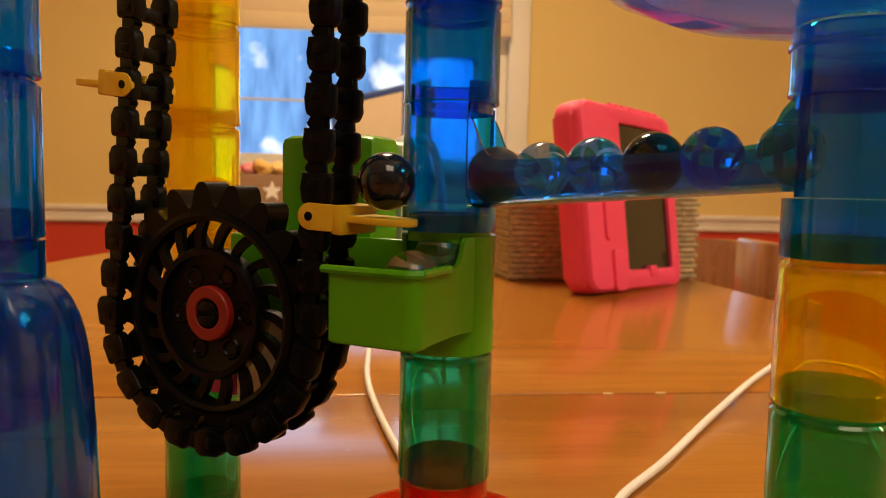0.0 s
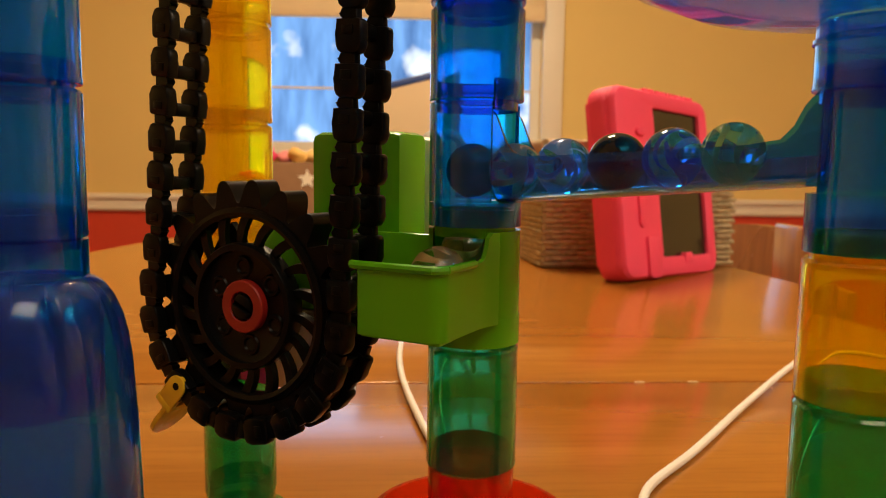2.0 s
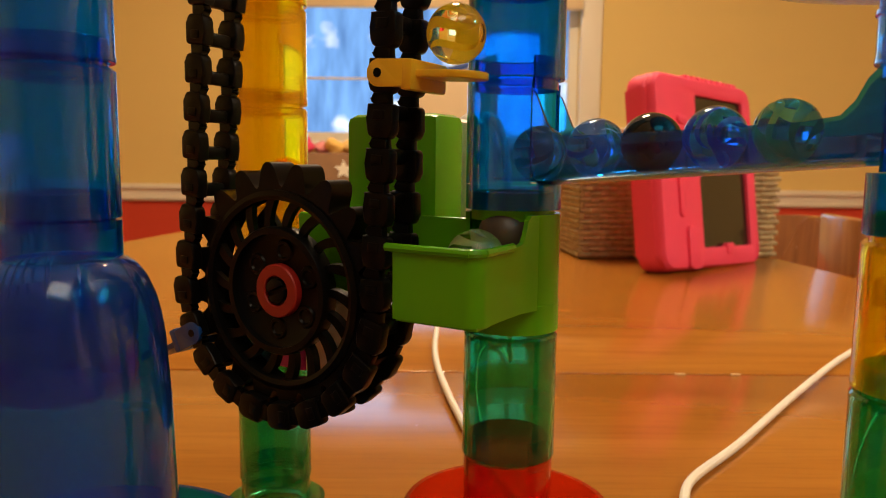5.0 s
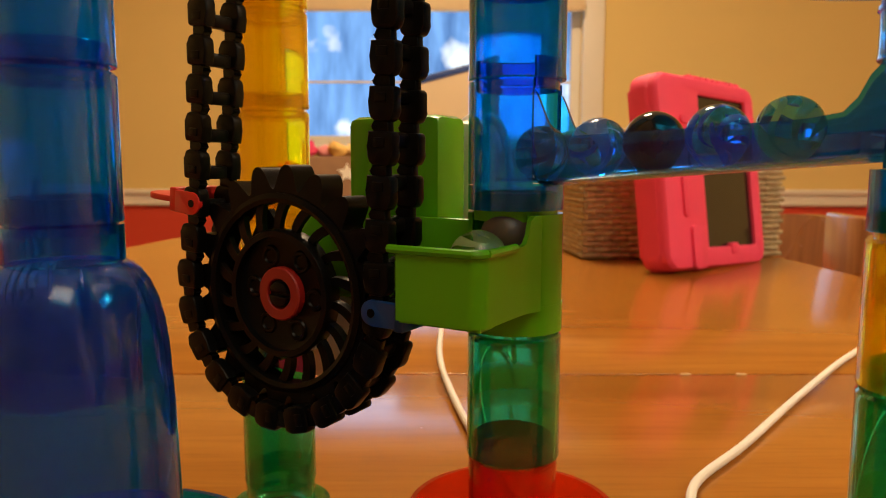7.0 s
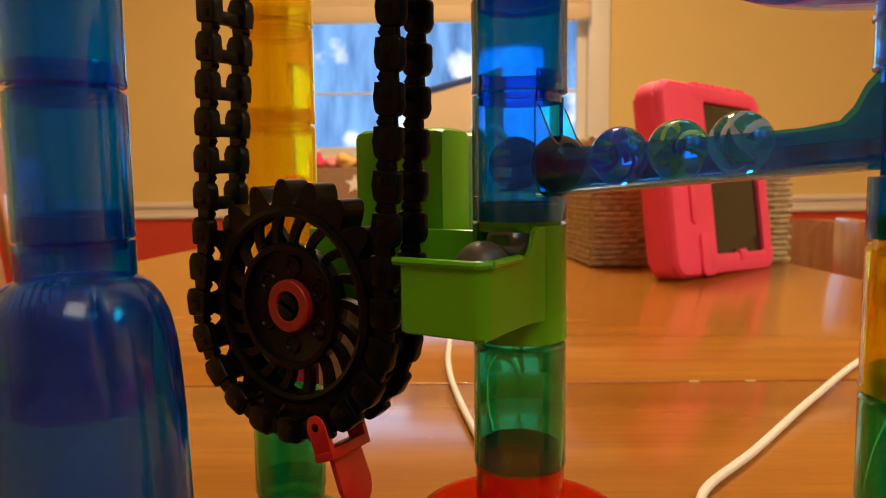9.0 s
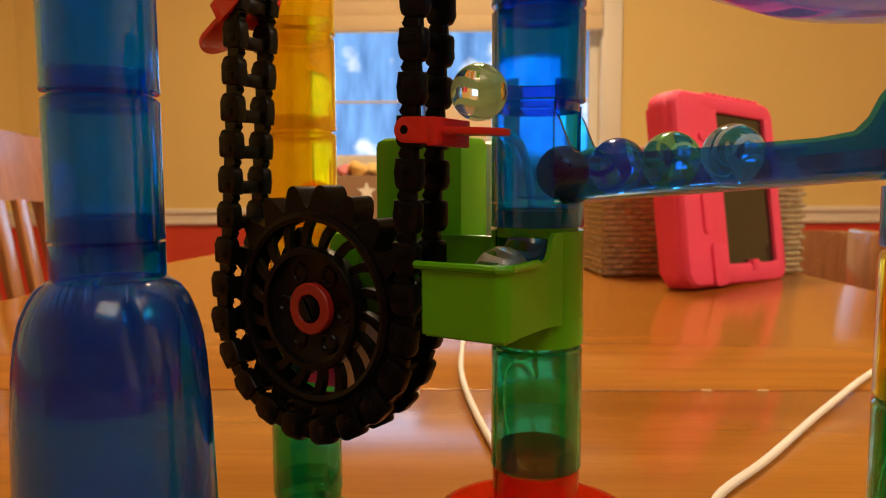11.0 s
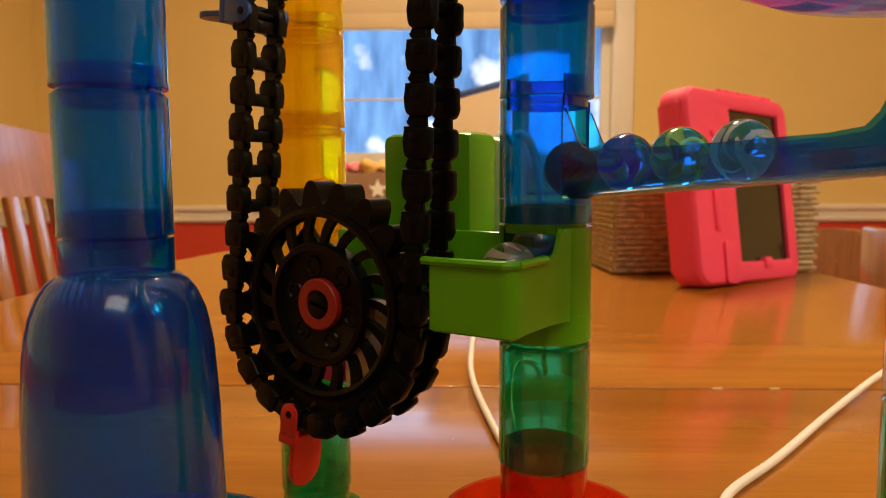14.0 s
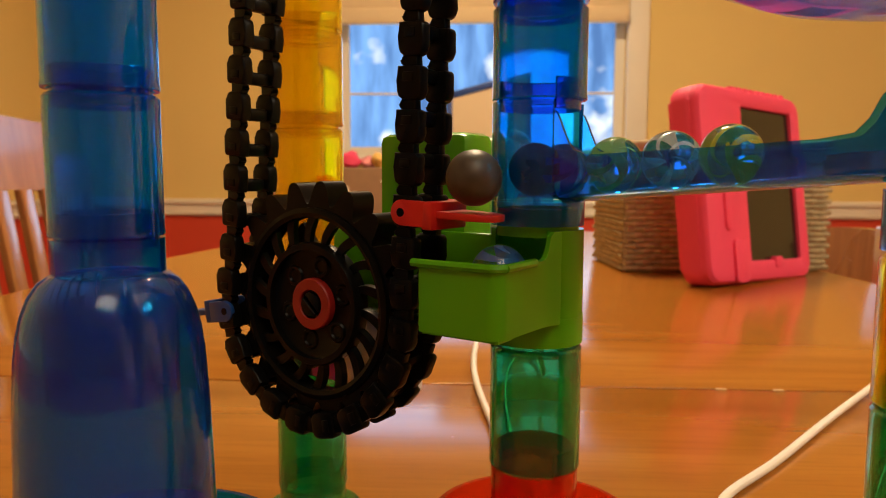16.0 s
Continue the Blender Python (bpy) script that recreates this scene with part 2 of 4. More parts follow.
def sweep(points, radius, n=10, bm=None):
    """A round cable or rod through points."""
    bm = bm or bmesh.new()
    pts = [Vector(p) for p in points]
    rings = []
    side = Vector((0, 0, 1))
    for i, p in enumerate(pts):
        d = (pts[min(i + 1, len(pts) - 1)] - pts[max(i - 1, 0)]).normalized()
        a = d.cross(side)
        a = a.normalized() if a.length > 1e-4 else d.orthogonal().normalized()
        b = a.cross(d).normalized()
        rings.append([bm.verts.new(p + radius * (math.cos(2 * math.pi * k / n) * a + math.sin(2 * math.pi * k / n) * b)) for k in range(n)])
    for p, q in zip(rings, rings[1:]):
        for i in range(n):
            bm.faces.new((p[i], p[(i + 1) % n], q[(i + 1) % n], q[i]))
    bm.faces.new(rings[0][::-1])
    bm.faces.new(rings[-1])
    return bm


def spline(ctrl, steps=10):
    out = []
    c = [Vector(p) for p in ctrl]
    c = [2 * c[0] - c[1]] + c + [2 * c[-1] - c[-2]]
    for i in range(1, len(c) - 2):
        for k in range(steps):
            t = k / steps
            p0, p1, p2, p3 = c[i - 1:i + 3]
            out.append(0.5 * ((2 * p1) + (p2 - p0) * t + (2 * p0 - 5 * p1 + 4 * p2 - p3) * t * t + (3 * p1 - p0 - 3 * p2 + p3) * t ** 3))
    return out + [c[-2]]


def prism(outline, z0, z1, bm=None, m=None, bevel=0.0):
    """An outline of (x, y) points raised from z0 to z1."""
    bm = bm or bmesh.new()
    lo = [bm.verts.new((x, y, z0)) for x, y in outline]
    hi = [bm.verts.new((x, y, z1)) for x, y in outline]
    f = [bm.faces.new(lo[::-1]), bm.faces.new(hi)]
    k = len(outline)
    for i in range(k):
        bm.faces.new((lo[i], lo[(i + 1) % k], hi[(i + 1) % k], hi[i]))
    vs = set(lo + hi)
    if bevel:
        es = [e for face in f for e in face.edges]
        r = bmesh.ops.bevel(bm, geom=es, offset=bevel, segments=2, affect="EDGES", profile=0.5)
        vs = {v for v in vs if v.is_valid} | {v for face in r["faces"] for v in face.verts}
    if m is not None:
        for v in vs:
            v.co = m @ v.co
    return bm


# ---- room ----
FLOOR, CEILING, BACK, FRONT, WEST, EAST = -0.75, 1.72, 3.2, -5.2, -1.9, 2.3
RAIL0, RAIL1 = -0.062, 0.012
WX0, WX1, WZ0, WZ1 = -0.62, 0.60, 0.20, 0.95


def structure(name, bm, material, label, category, parent=None):
    ob = part(name, bm, material, parent, label, ROOM if parent is None else None)
    ob["category"], ob["kind"] = category, "structure"
    return ob


def wall_pieces(name, pieces, material, label):
    return structure(name, boxes(*pieces), material, label, "wall")


structure("floor", boxes((WEST - 0.1, EAST + 0.1, FRONT - 0.1, BACK + 0.1, FLOOR - 0.1, FLOOR)), CARPET, "brown carpeted dining room floor", "floor")
structure("ceiling", boxes((WEST - 0.1, EAST + 0.1, FRONT - 0.1, BACK + 0.1, CEILING, CEILING + 0.1)), CEIL, "off-white painted ceiling", "ceiling")
wall_pieces("wall_north", [(WEST, WX0, BACK, BACK + 0.12, RAIL0, CEILING), (WX1, EAST, BACK, BACK + 0.12, RAIL0, CEILING),
                           (WX0, WX1, BACK, BACK + 0.12, RAIL0, WZ0), (WX0, WX1, BACK, BACK + 0.12, WZ1, CEILING)], WALL, "tan painted wall above a chair rail")
wall_pieces("wall_north_lower", [(WEST, EAST, BACK, BACK + 0.12, FLOOR, RAIL0)], WALL_RED, "red painted wall below the chair rail")
wall_pieces("wall_south", [(WEST, EAST, FRONT - 0.12, FRONT, FLOOR, CEILING)], WALL, "tan painted wall")
wall_pieces("wall_east", [(EAST, EAST + 0.12, FRONT, BACK, RAIL0, CEILING)], WALL, "tan painted wall above a chair rail")
wall_pieces("wall_east_lower", [(EAST, EAST + 0.12, FRONT, BACK, FLOOR, RAIL0)], WALL_RED, "red painted wall below the chair rail")
wall_pieces("wall_west", [(WEST - 0.12, WEST, FRONT, BACK, RAIL0, CEILING)], WALL, "tan painted wall above a chair rail")
wall_pieces("wall_west_lower", [(WEST - 0.12, WEST, FRONT, BACK, FLOOR, RAIL0)], WALL_RED, "red painted wall below the chair rail")


def rail_run(x0, x1, y0, y1, dx, dy):
    bm = bmesh.new()
    for d, z0, z1 in ((0.014, RAIL0, RAIL1), (0.026, RAIL1 - 0.022, RAIL1 - 0.004), (0.020, RAIL0 + 0.006, RAIL0 + 0.02)):
        box(bm, min(x0, x0 + dx * d), max(x1, x1 + dx * d), min(y0, y0 + dy * d), max(y1, y1 + dy * d), z0, z1, 0.003)
    return bm


structure("trim", rail_run(WEST, EAST, BACK - 0.001, BACK - 0.001, 0, -1), TRIM, "cream painted moulded chair rail", "chair rail")
structure("trim_east", rail_run(EAST - 0.001, EAST - 0.001, FRONT, BACK - 0.03, -1, 0), TRIM, "cream painted moulded chair rail", "chair rail")
structure("trim_west", rail_run(WEST + 0.001, WEST + 0.001, FRONT, BACK - 0.03, 1, 0), TRIM, "cream painted moulded chair rail", "chair rail")

win = thing("window_1", "white framed window onto a blue evening garden", "window", ROOM, kind="structure")
part("window_frame", boxes((WX0 - 0.09, WX0, BACK - 0.025, BACK - 0.002, WZ0 - 0.02, WZ1 + 0.09, 0.006), (WX1, WX1 + 0.09, BACK - 0.025, BACK - 0.002, WZ0 - 0.02, WZ1 + 0.09, 0.006),
                           (WX0 - 0.09, WX1 + 0.09, BACK - 0.03, BACK - 0.002, WZ1, WZ1 + 0.09, 0.006)), TRIM, win)
part("window_sill", boxes((WX0 - 0.12, WX1 + 0.12, BACK - 0.06, BACK + 0.02, WZ0 - 0.03, WZ0, 0.006)), TRIM, win)
part("sash", boxes((WX0, WX0 + 0.04, BACK + 0.03, BACK + 0.06, WZ0, WZ1), (WX1 - 0.04, WX1, BACK + 0.03, BACK + 0.06, WZ0, WZ1),
                   (WX0 + 0.04, WX1 - 0.04, BACK + 0.03, BACK + 0.06, WZ0, WZ0 + 0.04), (WX0 + 0.04, WX1 - 0.04, BACK + 0.03, BACK + 0.06, 0.465, 0.473),
                   (WX0 + 0.04, WX1 - 0.04, BACK + 0.03, BACK + 0.06, WZ1 - 0.04, WZ1)), TRIM, win)
shade = thing("window_shade", "cream cloth roman shade gathered at the window top", "window shade", ROOM)
bm = bmesh.new()
for i in range(5):
    box(bm, WX0 + 0.002, WX1 - 0.002, BACK - 0.075 + 0.004 * i, BACK - 0.035, 0.745 + 0.061 * i, 0.812 + 0.061 * i, 0.012)
part("shade_cloth", bm, SHADE, shade)
part("headrail", boxes((WX0 + 0.002, WX1 - 0.002, BACK - 0.08, BACK - 0.032, 1.06, 1.10, 0.004)), TRIM, shade)
backdrop = part("backdrop", boxes((-3.2, 3.2, BACK + 1.6, BACK + 1.62, -1.4, 2.6)), OUTSIDE, None, "blue evening sky behind bare trees", ROOM)
tagged(backdrop, category="backdrop", kind="structure")

# ---- table ----
TX, TY, TA, TB, TN = -0.01, 0.44, 0.49, 1.30, 2.6


def table_outline(a, b, half, n=64):
    """Half of the superellipse top on one side of the leaf seam."""
    out = []
    for i in range(n + 1):
        th = math.pi * i / n
        c, s = math.cos(th), math.sin(th)
        out.append((TX + a * math.copysign(abs(c) ** (2 / TN), c), TY + half * (0.0013 + b * abs(s) ** (2 / TN))))
    return out if half > 0 else out[::-1]


table = thing("dining_table", "glossy orange-brown wooden dining table with a leaf seam", "table", ROOM)
part("tabletop", prism(table_outline(TA, TB, 1), -0.03, 0.0, bevel=0.0007), TABLE, table)
part("tabletop", prism(table_outline(TA, TB, -1), -0.03, 0.0, bevel=0.0007), TABLE, table)
# added strip, its dark colour replaces the shade of the open gap
part("seam_shade_strip", boxes((TX - 0.45, TX + 0.45, TY - 0.0012, TY + 0.0012, -0.024, -0.0025)), SEAM, table, "dark strip for the shade in the joint between the table leaves")
# two pale boxes imitate glints of light showing through the joint
for x in (0.150, 0.184):
    part("seam_glint", boxes((x - 0.0030, x + 0.0030, TY - 0.0012, TY + 0.0012, -0.004, 0.0002, 0.0002)), GLINT, table, "pale mark painted as a glint of light in the joint")
part("apron", boxes((TX - 0.36, TX + 0.36, TY - 0.95, TY + 0.95, -0.12, -0.031, 0.004)), TABLE, table)
for sx in (-1, 1):
    for sy in (-1, 1):
        part("leg", lathe([(0, FLOOR), (0.022, FLOOR), (0.03, -0.6), (0.02, -0.5), (0.036, -0.3), (0.036, -0.13), (0, -0.13)], 20, cx=TX + sx * 0.31, cy=TY + sy * 0.88), TABLE, table)

# ---- marble run: tubes ----
RO, RI, RN = 0.0127, 0.0115, 0.0112


def tube_profile(z0, z1):
    return [(RO - 0.0001, z0), (RO + 0.00012, z0 + 0.0003), (RO + 0.00012, z0 + 0.0011), (RO, z0 + 0.0016), (RO, z1 - 0.0007), (RO - 0.0006, z1), (RI - 0.0002, z1),
            (RI - 0.0003, z1 - 0.0012), (RI, z1 - 0.0026), (RI, z0 + 0.0066), (RI + 0.0001, z0 + 0.006), (RI + 0.0001, z0)]


def neck_profile(z1, neck=0.006):
    return [(RN, z1 - 0.002), (RN, z1 + neck - 0.0003), (RN - 0.0004, z1 + neck), (RN - 0.001, z1 + neck), (RN - 0.001, z1 - 0.002)]


def tube(x, y, z0, z1, material, color, lean=(0, 0)):
    ob = thing("tube", f"{color} clear plastic tube stacked in a toy marble run tower", "tube", pose(x, y, 0), "marble run tubes")
    part("barrel", lathe(tube_profile(z0, z1 - 0.0006), 56, closed=True), material, ob)
    part("neck", lathe(neck_profile(z1 - 0.0006), 56, closed=True), BLUE_NECK if material is BLUE else material, ob)
    return ob


TW, RT, LT, YT = (0.0, 0.204), (0.0851, 0.1634), (-0.0991, 0.158), (-0.0841, 0.256)
# middle tower
tube(*TW, 0.0475, 0.0823, GREEN, "green")
tube(*TW, 0.1484, 0.1735, BLUE, "blue")
tube(*TW, 0.1741, 0.2100, BLUE, "blue")
# right tower
tube(*RT, 0.0135, 0.0803, GREEN, "green")
tube(*RT, 0.0809, 0.1125, AMBER, "amber")
# left tower
tube(*LT, 0.1142, 0.1472, BLUE, "blue")
tube(*LT, 0.1478, 0.1900, BLUE, "blue")
# back tower
tube(*YT, 0.0135, 0.0700, GREEN, "green")
tube(*YT, 0.0706, 0.1095, AMBER, "amber")
tube(*YT, 0.1101, 0.1450, AMBER, "amber")
tube(*YT, 0.1456, 0.1780, AMBER, "amber")
tube(*YT, 0.1786, 0.2130, AMBER, "amber")


def base(x, y, top, material, color, rim, rim_z):
    b = thing("tower_base", f"{color} clear plastic round base on the table", "base", pose(x, y, 0), "marble run bases")
    part("socket", lathe([(RO - 0.0004, 0.004), (RO - 0.0004, top), (RI - 0.0004, top), (RI - 0.0004, 0.004)], 48, closed=True), material, b)
    part("neck", lathe(neck_profile(top), 48, closed=True, a0=-60, a1=215), material, b)
    part("flange", lathe([(RO, 0.0), (rim - 0.004, 0.0), (rim - 0.002, rim_z * 0.5), (rim, rim_z), (rim - 0.0014, rim_z), (rim - 0.0034, rim_z * 0.5), (rim - 0.0054, 0.0016), (RO, 0.0016)], 64, closed=True), material, b)
    return b


base(*TW, 0.0468, RED, "red", 0.0292, 0.0312)
base(*RT, 0.0128, GREEN, "green", 0.0260, 0.006)
base(*YT, 0.0128, GREEN, "green", 0.0175, 0.004)

# dome under the left tower
dome = thing("dome_piece", "large blue clear plastic dome under a tube tower", "marble run piece", pose(*LT, 0))
OUT = [(0.0238, 0.0), (0.0232, 0.03), (0.0225, 0.055), (0.0220, 0.072), (0.0211, 0.086), (0.0204, 0.0915), (0.0193, 0.0963), (0.0176, 0.1005), (0.0156, 0.1035), (0.0135, 0.1050), (RO, 0.1054)]
INN = [(max(r - 0.0013, RI), z - 0.001) for r, z in OUT[::-1]]
bm = lathe(OUT + INN, 160, closed=True)
for v in bm.verts:                     # four shallow lobes, parted by creases that run out towards the foot
    k = max(0.0, min(1.0, (v.co.z - 0.082) / 0.016)) * max(0.0, min(1.0, (0.1052 - v.co.z) / 0.0025))
    a = math.atan2(v.co.y, v.co.x) - radians(-45)
    crease = math.exp(-((abs((a + math.pi / 4) % (math.pi / 2) - math.pi / 4)) / 0.055) ** 2)
    f = 1 - 0.11 * k * crease
    v.co.x, v.co.y = v.co.x * f, v.co.y * f
part("shell", bm, BLUE_THICK, dome, angle=50)
# sleeve takes the darkened blue so the dome's upper part reads darker
part("inner_sleeve", lathe([(0.0150, 0.0760), (0.0153, 0.0985), (0.0144, 0.0985), (0.0140, 0.0760)], 56, closed=True), BLUE_NECK, dome)
part("collar", lathe([(RO, 0.1058), (RO, 0.1136), (RI, 0.1136), (RI, 0.1058)], 56, closed=True), BLUE, dome)
part("neck", lathe(neck_profile(0.1137), 56, closed=True), BLUE_NECK, dome)
part("foot", lathe([(0.0262, 0.0), (0.040, 0.0), (0.044, 0.033), (0.0426, 0.033), (0.0386, 0.0016), (0.0262, 0.0016)], 56, closed=True), BLUE, dome)

# dish over the right tower
dish = thing("dish_piece", "wide blue clear plastic dish on top of a tower", "marble run piece", pose(*RT, 0))
part("collar", lathe(tube_profile(0.1478, 0.1622), 56, closed=True), BLUE, dish)
part("collar_ring", lathe([(RO, 0.1574), (RO + 0.0005, 0.1578), (RO + 0.0005, 0.1586), (RO, 0.1590)], 56), BLUE, dish)
part("bowl", lathe([(0.0118, 0.1628), (0.0135, 0.163), (0.026, 0.1642), (0.04, 0.167), (0.053, 0.1724), (0.062, 0.1834), (0.065, 0.1974), (0.0636, 0.1974), (0.0608, 0.1846), (0.052, 0.174), (0.04, 0.1686), (0.026, 0.1658), (0.0118, 0.1646)], 72, closed=True), BLUE_THICK, dish)

# ---- track between the towers ----
TRACK_S = 0.083                       # rise of the track along its run


def track_z(u):
    """Top of the track's floor."""
    return 0.1219 + 0.0015 + TRACK_S * (u - 0.0178)


track = thing("track_piece", "blue clear plastic sloping open track joining two towers", "marble run piece", GRID)
RU = 0.0943
bm = bmesh.new()
HW, TH = 0.0092, 0.0013


def track_section(u, wall):
    """The outline of a rounded trough across the track."""
    z = track_z(u)
    out = []
    for i in range(13):
        a = math.pi + math.pi * i / 12
        out.append((HW * math.cos(a), z - 0.0015 + 0.0062 + 0.0062 * math.sin(a)))
    outer = [(-HW, z + wall)] + out + [(HW, z + wall)]
    inner = [((HW - TH) * (y / HW), max(zz, z) if abs(y) < HW * 0.35 else zz + 0.0012) for y, zz in outer[::-1]]
    inner[0] = (HW - TH, z + wall)
    inner[-1] = (-(HW - TH), z + wall)
    return [(u, y, zz) for y, zz in outer + inner]


stations = [(u, z - track_z(u)) for u, z in ((0.0086, 0.1452), (0.0094, 0.1447), (0.0103, 0.1430), (0.0115, 0.1400), (0.0128, 0.1370), (0.0145, 0.1349), (0.0165, 0.1339), (0.0190, 0.1337))] + [ (0.045, 0.0092), (0.070, 0.0086), (0.0765, 0.0092), (0.0790, 0.0118), (0.0810, 0.0160), (0.0828, 0.0180), (0.0848, 0.0182), (0.0862, 0.0182)]
rings = [[bm.verts.new(p) for p in track_section(u, w)] for u, w in stations]
for p, q in zip(rings, rings[1:]):
    for i in range(len(p)):
        bm.faces.new((p[i], p[(i + 1) % len(p)], q[(i + 1) % len(p)], q[i]))
bm.faces.new(rings[0][::-1])
bm.faces.new(rings[-1])
part("trough", bm, BLUE_TRACK, track)
part("end_collar", lathe([(RO, 0.1216), (RO, 0.1478), (RI, 0.1478), (RI, 0.1216)], 56, closed=True, a0=45, a1=315), BLUE, track)
part("end_collar", lathe([(RO, 0.1262), (RO, 0.1472), (RI, 0.1472), (RI, 0.1262)], 56, closed=True, cx=RU, a0=180 + 36, a1=180 + 324), BLUE, track)
part("end_neck", lathe(neck_profile(0.1478), 56, closed=True, a0=-40, a1=200), BLUE_NECK, track)
part("end_neck", lathe(neck_profile(0.1472), 56, closed=True, cx=RU), BLUE_NECK, track)
part("lower_band", lathe([(RO, 0.1150), (RO, 0.1214), (RI, 0.1214), (RI, 0.1150)], 56, closed=True), BLUE, track)
part("lower_band", lathe([(RO, 0.1133), (RO, 0.1260), (RI, 0.1260), (RI, 0.1133)], 56, closed=True, cx=RU), BLUE, track)
part("inner_floor", boxes((-0.004, 0.013, -0.004, 0.004, 0.1225, 0.1233)), BLUE_TRACK, track)

# ---- lime tray with the pick-up basin ----
tray = thing("pickup_tray", "lime green opaque plastic tray that feeds marbles to the lift", "marble tray", GRID)
part("collar", lathe([(RO, 0.0830), (RO, 0.1140), (RI, 0.1140), (RI, 0.0830)], 56, closed=True, a0=-50, a1=212), LIME, tray)
part("lower_ring", lathe([(RO + 0.0002, 0.0829), (RO + 0.0002, 0.0905), (RI, 0.0905), (RI, 0.0829)], 48, closed=True), LIME, tray)
part("neck", lathe(neck_profile(0.1142, 0.0055), 40, closed=True), LIME, tray)
U0, U1, V0, Z0, Z1 = -0.0150, 0.0092, -0.0362, 0.0886, 0.1068
bm = bmesh.new()
wall_line = [(U0, V0 + 0.001), (U0 + 0.001, V0)] + [(U1 - 0.004 + 0.004 * math.cos(a), V0 + 0.004 + 0.004 * math.sin(a)) for a in [radians(-90 + 15 * i) for i in range(7)]] + [(U1, -0.0220), (U1 + 0.0002, -0.0150), (U1 + 0.0004, -0.0136), (U1 + 0.0006, -0.0126), (U1 + 0.0008, -0.0118), (U1 + 0.0012, -0.0105), (U1 + 0.0020, -0.0080)]
out_ring, in_ring = [], []
for i, (x, y) in enumerate(wall_line):
    a = Vector(wall_line[max(i - 1, 0)])
    b = Vector(wall_line[min(i + 1, len(wall_line) - 1)])
    d = (b - a).normalized()
    nrm = Vector((-d.y, d.x)) * 0.0014
    zt = Z1 if y < -0.0145 else Z1 + 0.0006 if y < -0.0130 else Z1 + 0.0025 if y < -0.0122 else 0.1128 if y < -0.0112 else 0.1140
    out_ring.append([bm.verts.new((x - 0.0 * nrm.x, y, z)) for z in (Z0 + 0.001, Z0 + 0.006, zt - 0.0012, zt)])
    in_ring.append([bm.verts.new((x + nrm.x, y + nrm.y, z)) for z in (Z0 + 0.001, Z0 + 0.006, zt - 0.0012, zt)])
for i in range(len(wall_line) - 1):
    for k in range(3):
        bm.faces.new((out_ring[i][k], out_ring[i + 1][k], out_ring[i + 1][k + 1], out_ring[i][k + 1]))
        bm.faces.new((in_ring[i][k], in_ring[i][k + 1], in_ring[i + 1][k + 1], in_ring[i + 1][k]))
    bm.faces.new((out_ring[i][3], out_ring[i + 1][3], in_ring[i + 1][3], in_ring[i][3]))
    bm.faces.new((out_ring[i][0], in_ring[i][0], in_ring[i + 1][0], out_ring[i + 1][0]))
for ri, ro_ in ((in_ring[0], out_ring[0]), (out_ring[-1], in_ring[-1])):
    bm.faces.new(ri + ro_[::-1])
part("basin_wall", bm, LIME, tray)
part("rim", sweep(spline([(x, y, Z1) for x, y in [(U0 - 0.0012, V0 + 0.0006)] + wall_line[1:-7]] + [(U1, -0.019, Z1)], 3), 0.0011, 8), LIME, tray)
part("basin_floor", boxes((U0 + 0.001, U1 - 0.001, V0 + 0.0012, -0.0285, 0.0889, 0.0902)), LIME, tray)
part("side_ledge", boxes((0.0015, U1 - 0.001, -0.0285, -0.014, 0.0930, 0.0965)), LIME, tray)
part("rear_ledge", boxes((-0.0040, U1 - 0.001, -0.0136, -0.001, 0.0930, 0.1010)), LIME, tray)
part("back_wall", boxes((-0.062, -0.011, -0.002, 0.0004, 0.0870, 0.1118, 0.0006)), LIME, tray)
part("guide_rib", boxes((-0.0125, 0.004, -0.0150, -0.0138, Z0, 0.1035, 0.0004)), LIME, tray)

# ---- motor housing ----
motor = thing("motor_housing", "lime green motor housing with a cream back half", "motor housing", GRID @ pose(0.0030, 0, 0))
part("housing_front", boxes((-0.0695, -0.0345, 0.012, 0.030, 0.0880, 0.1418, 0.003)), LIME, motor)
part("housing_back", boxes((-0.0690, -0.0338, 0.0302, 0.040, 0.0885, 0.1408, 0.003)), CREAM, motor)
part("mounting_plate", boxes((-0.0800, -0.0300, 0.0006, 0.0118, 0.0850, 0.1105, 0.001)), LIME, motor)
# added plates stand in for brightly lit things further back, seen through the wheel
part("see_through_plate", boxes((-0.0790, -0.0500, 0.0022, 0.0112, 0.0570, 0.0845, 0.001)), WHITE, motor, "white stand-in plate for a bright thing seen through the spokes")
part("see_through_plate", boxes((-0.1040, -0.0796, 0.0022, 0.0112, 0.0570, 0.0845, 0.001)), MAGENTA, motor, "magenta stand-in plate for a thing seen through the spokes")
part("gear_cover", lathe([(0.0120, -0.0012), (0.0292, -0.0012), (0.0292, 0.0012), (0.0120, 0.0012)], 40, closed=True, a0=128, a1=240), BLACK, motor, "black plastic gear cover", pose(-0.0657, -0.0085, 0.0897, 90))
part("axle", sweep([(-0.0657, -0.0165, 0.0897), (-0.0657, 0.006, 0.0897)], 0.003, 12), BLACK, motor)
for i in range(5):
    part("grille_slat", boxes((-0.0325, -0.0255, 0.033, 0.038, 0.1060 + 0.0022 * i, 0.1072 + 0.0022 * i)), CREAM, motor)

